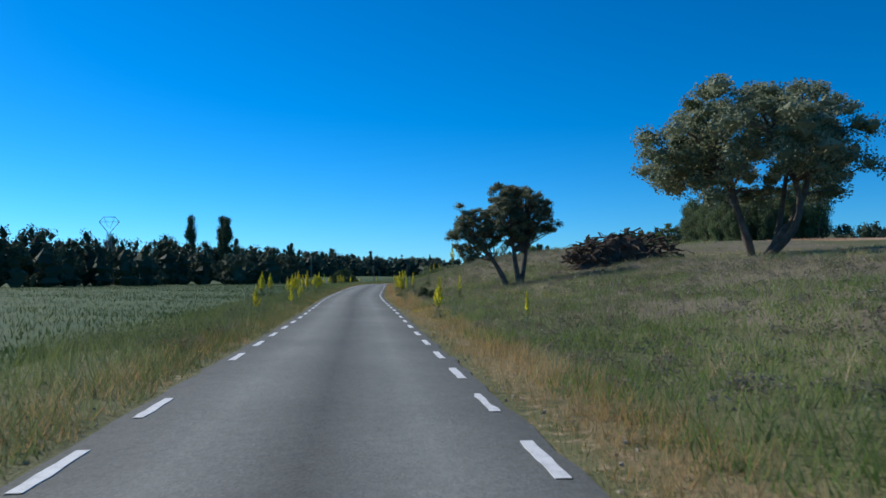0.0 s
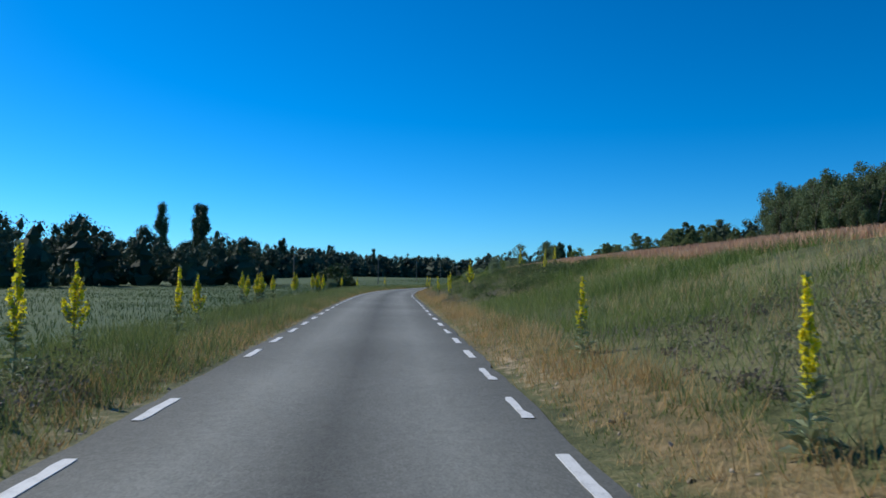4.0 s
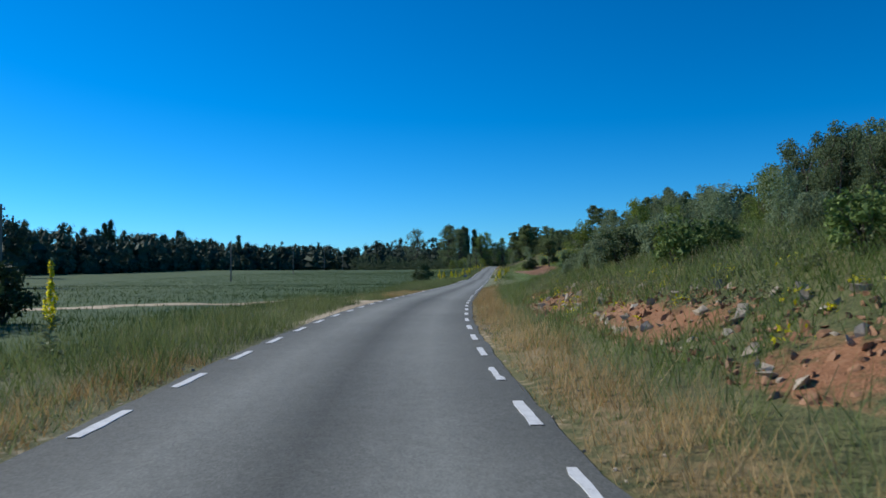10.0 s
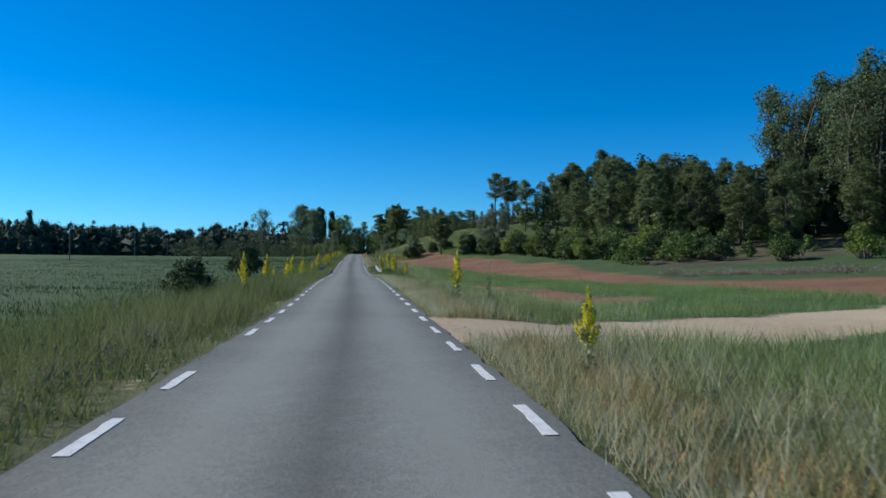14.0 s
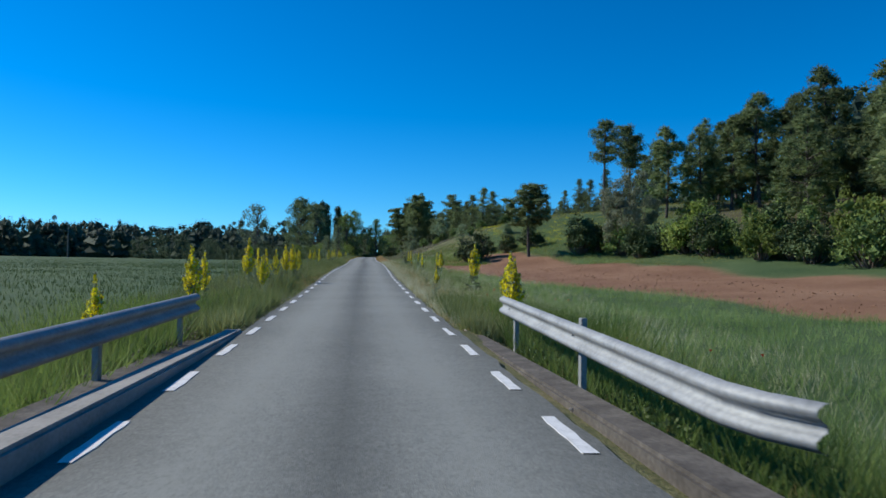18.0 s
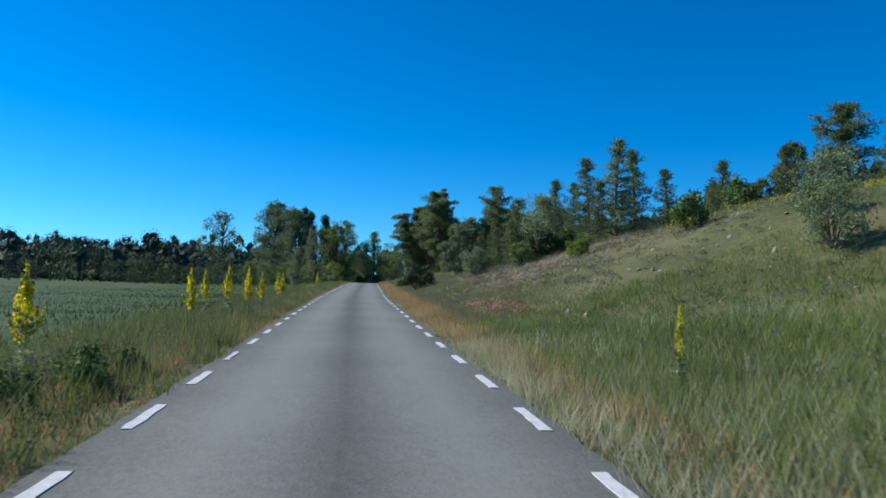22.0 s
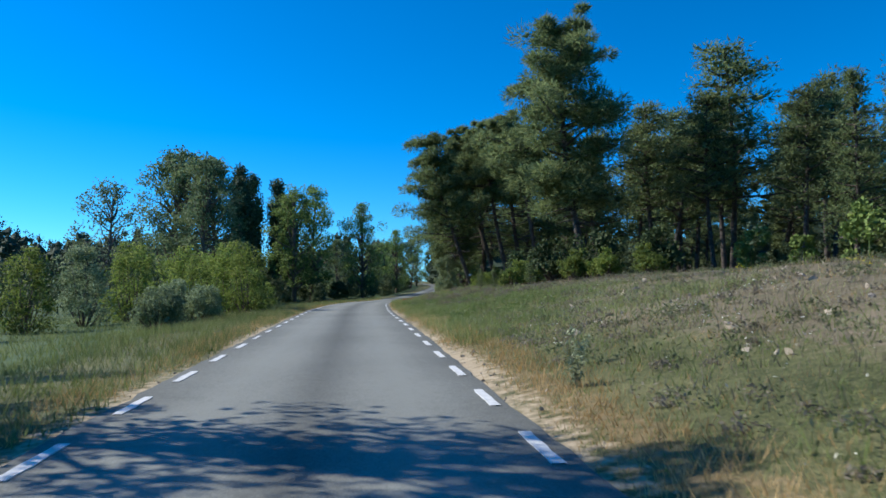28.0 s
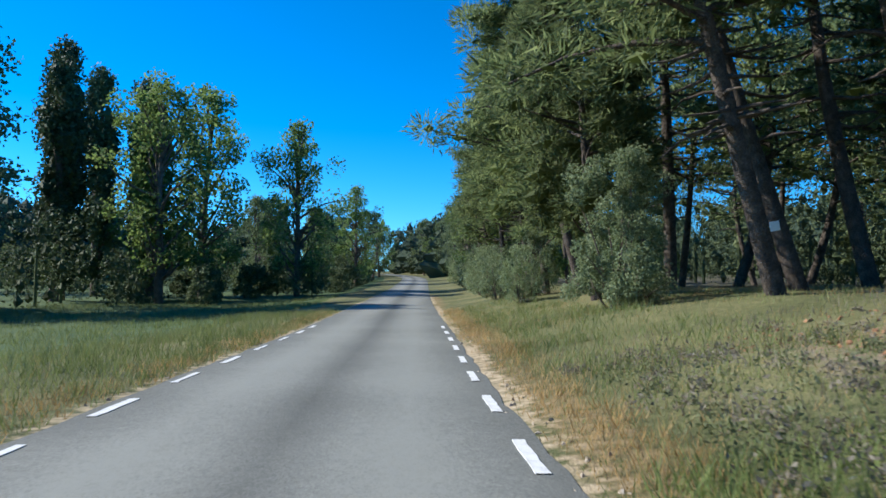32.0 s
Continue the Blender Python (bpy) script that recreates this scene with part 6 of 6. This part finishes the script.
# banks and slopes to the right
r = np.random.default_rng(120)
s, u = spread(r, 16000, -4, 200, 5.5, 24, 1.4)
keep = clear(s, u) & ~((s > 62) & (s < 142) & (u > 9.8))
s, u = tufted(r, s[keep], u[keep], 7, .14)
blades("bank_grass", "rough green grass on the bank", s, u, np.where(s < 62, .18, .28) + .1 * wobble(s, u, 5.0), .016, M_GREEN, 220)
s, u = spread(r, 13000, 66, 192, 3.4, 10.5, 1.0)
keep = clear(s, u) & (wobble(s, u, 6.0, 9.0) > -.25) & ~((s < 142) & (u > 9.6))
s, u = tufted(r, s[keep], u[keep], 7, .15)
blades("lush_bank_grass", "lush green grass on the bank", s, u, .34 + .14 * wobble(s, u, 3.0, 2.0), .015, M_LUSH, 228)
s, u = spread(r, 9000, -4, 170, 4.5, 26, 1.3)
keep = clear(s, u) & ~((s > 62) & (s < 142) & (u > 9.8)) & (wobble(s, u, 5.0, 4.0) > np.where(s > 62, -.1, .25))
s, u = tufted(r, s[keep], u[keep], 6, .12)
blades("dry_bank_grass", "dry seeding grass on the bank", s, u, np.where(s < 62, .26, .38), .014, M_DRY, 221)
s, u = spread(r, 24000, 196, 345, 4.5, 22, 1.3)
keep = clear(s, u) & (zones(s, u)["plough"] < .5)
s, u = tufted(r, s[keep], u[keep], 7, .14)
k = ~((np.abs(s - 267.8) < 4.8) & (u < 5))
blades("field_margin_grass", "lush green grass between road and ploughed field", s[k], u[k], .34 + .12 * wobble(s[k], u[k], 3.0, 7.0), .014, M_FRESH, 222)
for side in (-1, 1):
    s, u = spread(r, 1500, 255, 281, 2.75, 5.5, 1.2)
    s, u = tufted(r, s, u * side, 9, .12)
    k = np.abs(u) > 2.72
    blades("ditch_grass", "rank dark green grass in the ditch by the bridge", s[k], u[k], .45 + .35 * zone(s[k], 260, 276, 4) * np.clip((np.abs(u[k]) - 2.6) / 1.2, .3, 1.6), .025, M_LUSH, 240 + side)
    s, u = spread(r, 500, 256, 262.6, 2.05, 2.9, 1.0)
    s, u = tufted(r, np.concatenate([s, s + 17]), np.concatenate([u, u]) * side, 9, .1)
    k = np.abs(u) > 1.95
    blades("bridge_end_grass", "tall grass at the ends of the bridge", s[k], u[k], np.full(k.sum(), .42), .016, M_GREEN, 242 + side)
s, u = spread(r, 13000, 198, 345, 2.0, 10, 2.3)
keep = clear(s, u) & (zones(s, u)["plough"] < .5) & ~((np.abs(s - 267.8) < 5.2) & (u < 5))
s, u = tufted(r, s[keep], u[keep], 5, .1)
blades("margin_seed_grass", "pale seeding grass between road and ploughed field", s, u, .26 + .16 * np.clip(u - 2, 0, 1) + .08 * wobble(s, u, 2.5), .009, M_PALE, 230)
s, u = spread(r, 9000, 335, 530, 2.8, 20, 1.6)
s, u = tufted(r, s, u, 6, .16)
blades("heath_grass", "thin dry grass on the stony heath", s, u, .13 + .06 * wobble(s, u, 4.0), .012, M_GOLD, 223)
s, u = spread(r, 9000, 352, 520, 6.0, 40, 1.2)
s, u = tufted(r, s, u, 6, .2)
blades("slope_grass", "short green grass on the slope", s, u, .17 + .09 * wobble(s, u, 5.0), .018, M_GREEN, 224)
s, u = spread(r, 6500, 384, 436, 3.4, 18, 1.4)
s2, u2 = spread(r, 5500, 446, 500, 2.6, 9, 1.5)
s, u = tufted(r, np.concatenate([s, s2]), np.concatenate([u, u2]), 8, .16)
blades("bank_meadow", "olive-green grass on the low bank", s, u, .24 + .09 * wobble(s, u, 4.0), .015, M_GREEN, 234)
s, u = spread(r, 5000, 2, 40, 2.7, 11, 1.2)
keep = wobble(s, u, 4.0, 6.0) > -.2
s, u = tufted(r, s[keep], u[keep], 7, .16)
blades("slope_meadow", "dull green grass low on the slope", s, u, .2 + .08 * wobble(s, u, 3.0), .014, M_LUSH, 235)
s, u = spread(r, 4200, 330, 350, 2.9, 12, 1.1)
s, u = tufted(r, s, u, 8, .15)
blades("bank_foot_grass", "lush green grass at the foot of the bank", s, u, .24 + .1 * wobble(s, u, 4.0), .016, M_LUSH, 233)
s, u = spread(r, 14000, 312, 360, 4.5, 46, 1.4)
keep = (zones(s, u)["plough"] < .4) & ((s < 343) | (u > 14))
s, u = tufted(r, s[keep], u[keep], 6, .2)
blades("hill_grass", "fresh yellow-green grass on the hillside", s, u, np.full(len(s), .24), .024, M_HILL, 229)
s, u = spread(r, 90000, 64, 140, 9.8, 45, 1.6)
blades("straw_crop", "ripe reddish straw on the sloping field", s, u, .26 + .04 * wobble(s, u, 7.0), .05, M_STRAW, 225, .25, "crop")
s, u = spread(r, 130000, -4, 430, 5.6, 75, 1.9)
keep = clear(s, -u)
blades("wheat_field", "dense low green wheat in the flat field", s[keep], -u[keep], .24 + .05 * wobble(s[keep], u[keep], 9.0), .045, M_WHEAT, 226, .6, "crop")
s, u = spread(r, 12000, 425, 560, 5.5, 30, 1.2)
s, u = tufted(r, s, -u, 5, .16)
blades("river_grass", "green grass under the river trees", s, u, .3 + .1 * wobble(s, u, 5.0), .022, M_GREEN, 227)


s, u = spread(r, 8000, 357, 508, 3.8, 13, 1.2)
keep = zones(s, u)["red"] < .5
s, u = tufted(r, s[keep], u[keep], 6, .14)
blades("heath_stems", "grey-brown heather stems on the stony bank", s, u, np.full(len(s), .17), .012, M_HEATH, 231, .6, "heath")
s, u = spread(r, 6000, 14, 68, 3.4, 15, 1.1)
s, u = tufted(r, s, u, 6, .14)
blades("slope_stems", "grey-brown heather stems on the slope", s, u, np.full(len(s), .2), .012, M_HEATH, 232, .6, "heath")


def cushions(name, label, s, u, size, mat, seed, per=26, leaf=.11, category="heath"):
    """Low rounded cushions of twigs and leaves."""
    r = np.random.default_rng(seed)
    x, y = xy(s, u)
    z = ground_z(s, u)
    k = np.repeat(np.arange(len(s)), per)
    d = units(r, len(k))
    d[:, 2] = np.abs(d[:, 2])
    c = np.stack([x, y, z], 1)[k] + d * (size[k] * r.uniform(.35, 1, len(k)) ** .5)[:, None] * np.array([1, 1, .8])
    v, f = leaves(r, c, leaf, leaf * .4, 0, .5)
    tagged(new(name, soup(name, v, f, material=mat)), label, category, kind="stuff")


s, u = spread(r, 2300, 343, 506, 3.2, 15, 1.5)
s = np.where((s > 392) & (s < 428), s - 40, np.where((s > 448) & (s < 470) & (u < 5.5), s + 30, s))
cushions("heath_cushions", "low grey-brown heath cushions on the bank", s, u, r.uniform(.1, .26, 2300) * (1 + .9 * (r.uniform(0, 1, 2300) < .25)), M_HEATH, 300, 46, .06)
s, u = np.random.default_rng(310).uniform(460, 484, 70), np.random.default_rng(311).uniform(4.3, 8.6, 70)
cushions("heather_clumps", "grey-brown woody heather clumps on the heath slope", s, u, np.random.default_rng(312).uniform(.18, .5, 70), M_HEATH, 313, 230, .065)
s, u = spread(r, 1100, 6, 66, 3.2, 14, 1.1)
cushions("slope_cushions", "low grey-brown cushions of thyme on the slope", s, u, r.uniform(.12, .34, 1100), M_HEATH, 301, 56, .06)
s, u = spread(r, 2000, 338, 504, 3.4, 16, 1.4)
cushions("green_cushions", "low grey-green cushions of broom on the bank", s, u, r.uniform(.12, .34, 2000) * (1 + .9 * (r.uniform(0, 1, 2000) < .22)), M_SAGE, 302, 52, .065)
s, u = spread(r, 700, 4, 66, 3.6, 16, 1.0)
cushions("sage_cushions", "grey-green cushions of lavender on the slope", s, u, r.uniform(.14, .46, 700), M_SAGE, 306, 70, .06)
s, u = spread(r, 260, 146, 176, 4.6, 8, 1.0)
cushions("bank_cushions", "dark low scrub along the cut bank", s, u, r.uniform(.2, .5, 260), M_SAGE, 307, 90, .06)
s, u = np.concatenate([r.uniform(333, 372, 240), r.uniform(36, 40, 6), r.uniform(144, 166, 40), r.uniform(386, 394, 30), r.uniform(428, 455, 30)]), np.concatenate([r.uniform(12, 30, 240), r.uniform(4, 6.5, 6), r.uniform(4.0, 6.0, 40), r.uniform(4, 7, 30), r.uniform(12, 16, 30)])
cushions("yellow_broom", "clumps of yellow broom flowers on the slope", s, u, r.uniform(.08, .35, len(s)), M_YELLOW, 303, 16, .075, "wildflowers")
s, u = spread(r, 240, 10, 60, 3.5, 12)
cushions("pale_flowers", "small white flower heads among the grass", s, u, r.uniform(.05, .15, 240), M_WHITEFL, 304, 5, .05, "wildflowers")
s, u = spread(r, 420, 428, 500, 3.2, 8)
cushions("white_flowers", "scattered small white flowers on the verge", s, u + 0, r.uniform(.1, .3, 420), M_WHITEFL, 305, 4, .045, "wildflowers")
s = np.concatenate([r.uniform(244, 330, 26), r.normal(size=24) * .7 + 485, r.uniform(486, 501, 12)])
u = np.concatenate([r.uniform(4.0, 7.5, 26), r.normal(size=24) * .25 + 3.5, r.uniform(4.8, 7.6, 12)])
x_, y_ = xy(s, u)
heads = np.stack([x_, y_, ground_z(s, u) + np.where(s < 400, .45, .2)], 1)
v, f = leaves(r, np.repeat(heads, 4, 0) + r.normal(size=(len(s) * 4, 3)) * .014, .042, .042)
sv, sf = joined([tube([(a, b, c - .5), (a + .02, b, c - .15), (a, b, c)], [.004, .003, .003], 4) for a, b, c in heads])
me = soup("poppies", np.concatenate([v, sv]), np.concatenate([f, sf + len(v)]), material=M_RED)
me.materials.append(M_GREEN)
ids = np.ones(len(me.polygons), np.int32)
ids[:len(f)] = 0
me.polygons.foreach_set("material_index", ids)
tagged(new("poppies", me), "scattered red poppies in the green margin", "wildflowers", kind="stuff")

q = np.random.default_rng(350)
s, u = q.uniform(83, 112, 420), q.uniform(3.6, 9.0, 420)
k = u > 3.4 + 1.2 * wobble(s, u, 4.0, 3.0) + .05 * (s - 84)
cushions("bank_scrub", "dark green leafy scrub over the grassy bank", s[k], u[k], q.uniform(.25, .6, k.sum()), M_DARKBUSH, 351, 120, .07, "scrub")
s, u = q.uniform(83, 106, 260), q.uniform(2.7, 6.0, 260)
cushions("dead_weeds", "purple-brown dead weeds on the grassy bank", s, u, q.uniform(.15, .42, 260), M_HEATH, 352, 80, .06, "weeds")
s, u = q.uniform(452, 476, 420), 3.0 + 4.5 * q.uniform(0, 1, 420) ** 1.4
cushions("olive_weeds", "soft olive-green weeds on the roadside bank", s, u, q.uniform(.14, .4, 420), M_BUSH, 353, 80, .055, "weeds")
s, u = np.concatenate([q.uniform(26.4, 28.6, 26), q.uniform(30, 44, 24)]), np.concatenate([q.uniform(2.3, 3.0, 26), q.uniform(5, 9, 24)])
cushions("yellow_vetch", "low yellow flowers in the roadside grass", s, u, q.uniform(.08, .22, 50), M_YELLOW, 354, 12, .032, "wildflowers")
s, u = q.uniform(334, 360, 130), q.uniform(15, 24, 130)
cushions("crest_broom", "yellow broom in flower along the crest of the slope", s, u, q.uniform(.2, .55, 130), M_YELLOW, 355, 40, .07, "wildflowers")
q = np.random.default_rng(340)
u = q.uniform(30, 44, 130)
cushions("grey_weeds", "tall grey-brown dead weeds along the field's far edge", 262 - 1.4 * (u - 31) + q.normal(size=130) * 1.2, u, q.uniform(.5, .95, 130), M_HEATH, 341, 110, .14, "weeds")
# weeds and dry tufts that crowd the verge beside the fields
q = np.random.default_rng(330)
s = np.concatenate([q.uniform(14, 66, 150), q.uniform(193, 402, 560)])
u = -2.75 - .9 * q.uniform(0, 1, len(s)) ** 1.5
cushions("dry_tufts", "dry grey-brown weed tufts along the road's edge", s, u, q.uniform(.2, .46, len(s)), M_HEATH, 331, 90, .065, "weeds")
s = np.concatenate([q.uniform(14, 66, 110), q.uniform(193, 402, 460)])
u = -3.1 - 2.6 * q.uniform(0, 1, len(s))
cushions("verge_weeds", "leafy grey-green weeds along the road's edge", s, u, q.uniform(.3, .66, len(s)), M_SAGE, 332, 150, .07, "weeds")
s, u = q.uniform(388.6, 391.6, 9), q.uniform(-4.4, -3.6, 9)
cushions("verge_broom", "low clump of yellow broom flowers on the verge", s, u, q.uniform(.45, .7, 9), M_YELLOW, 333, 60, .065, "wildflowers")
s, u = q.uniform(262.5, 273, 60), q.uniform(2.75, 3.9, 60)
cushions("ditch_weeds", "lush dark green weeds behind the guard rail", s, u, q.uniform(.25, .55, 60), M_DARKBUSH, 335, 130, .085, "weeds")
s, u = q.uniform(334, 372, 220), q.uniform(14, 32, 220)
cushions("yellow_slope_flowers", "yellow broom flowering over the crest of the slope", s, u, q.uniform(.1, .4, 220), M_YELLOW, 334, 16, .075, "wildflowers")

# ---- painted dashes, laid last ----
DASH = 1.12
ENDS = [(-3.9, 0), (8.3, 5), (90.6, 39), (133.2, 57), (173.1, 73), (265.7, 111), (321.0, 134), (472.4, 196), (521, 216)]


def dash_line(name, side, label):
    line = tagged(new(name), label, "road marking", kind="structure")
    r = np.random.default_rng(400 + side)
    shapes = []
    for i in range(6):                 # six worn outlines, shared by the dashes
        n = 7
        l = -.052 + r.normal(size=n) * .006
        w = .052 + r.normal(size=n) * .006
        yy = np.linspace(-DASH / 2, DASH / 2, n) + r.normal(size=n) * .01
        if i > 3:
            w[r.integers(1, 5):] -= .03
        top = np.concatenate([np.stack([l, yy, np.full(n, .006)], 1), np.stack([w, yy, np.full(n, .006)], 1)])
        v = np.concatenate([top, top - np.array([0, 0, .012])])
        k = np.arange(n - 1)
        q = [np.stack([k, k + n, k + n + 1, k + 1], 1), np.stack([k + 2 * n, k, k + 1, k + 2 * n + 1], 1), np.stack([k + n, k + 3 * n, k + 3 * n + 1, k + n + 1], 1)]
        shapes.append(soup("dash", v, np.concatenate(q), material=M_PAINT))
    for i in range(216):
        s = float(np.interp(i, [e[1] for e in ENDS], [e[0] for e in ENDS])) - DASH / 2 + r.normal() * .02
        u = side * float(dash_u(s))
        if side > 0 and 246.5 < s < 252 or r.uniform() < .03:
            continue
        d = part("dash", shapes[int(r.integers(6)) if r.uniform() < .5 else int(r.integers(4))], line)
        d.matrix_basis = frame_at(s, u, float(road_z(s)) + .02 * (1 - (1.85 / HALF) ** 2) + .003) @ pose(0, 0, 0, math.degrees(math.atan2(float(road_z(s + 1) - road_z(s - 1)), 2)), 0, 0)


dash_line("edge_line_right", 1, "worn white dashed edge line")
dash_line("edge_line_left", -1, "worn white dashed edge line")
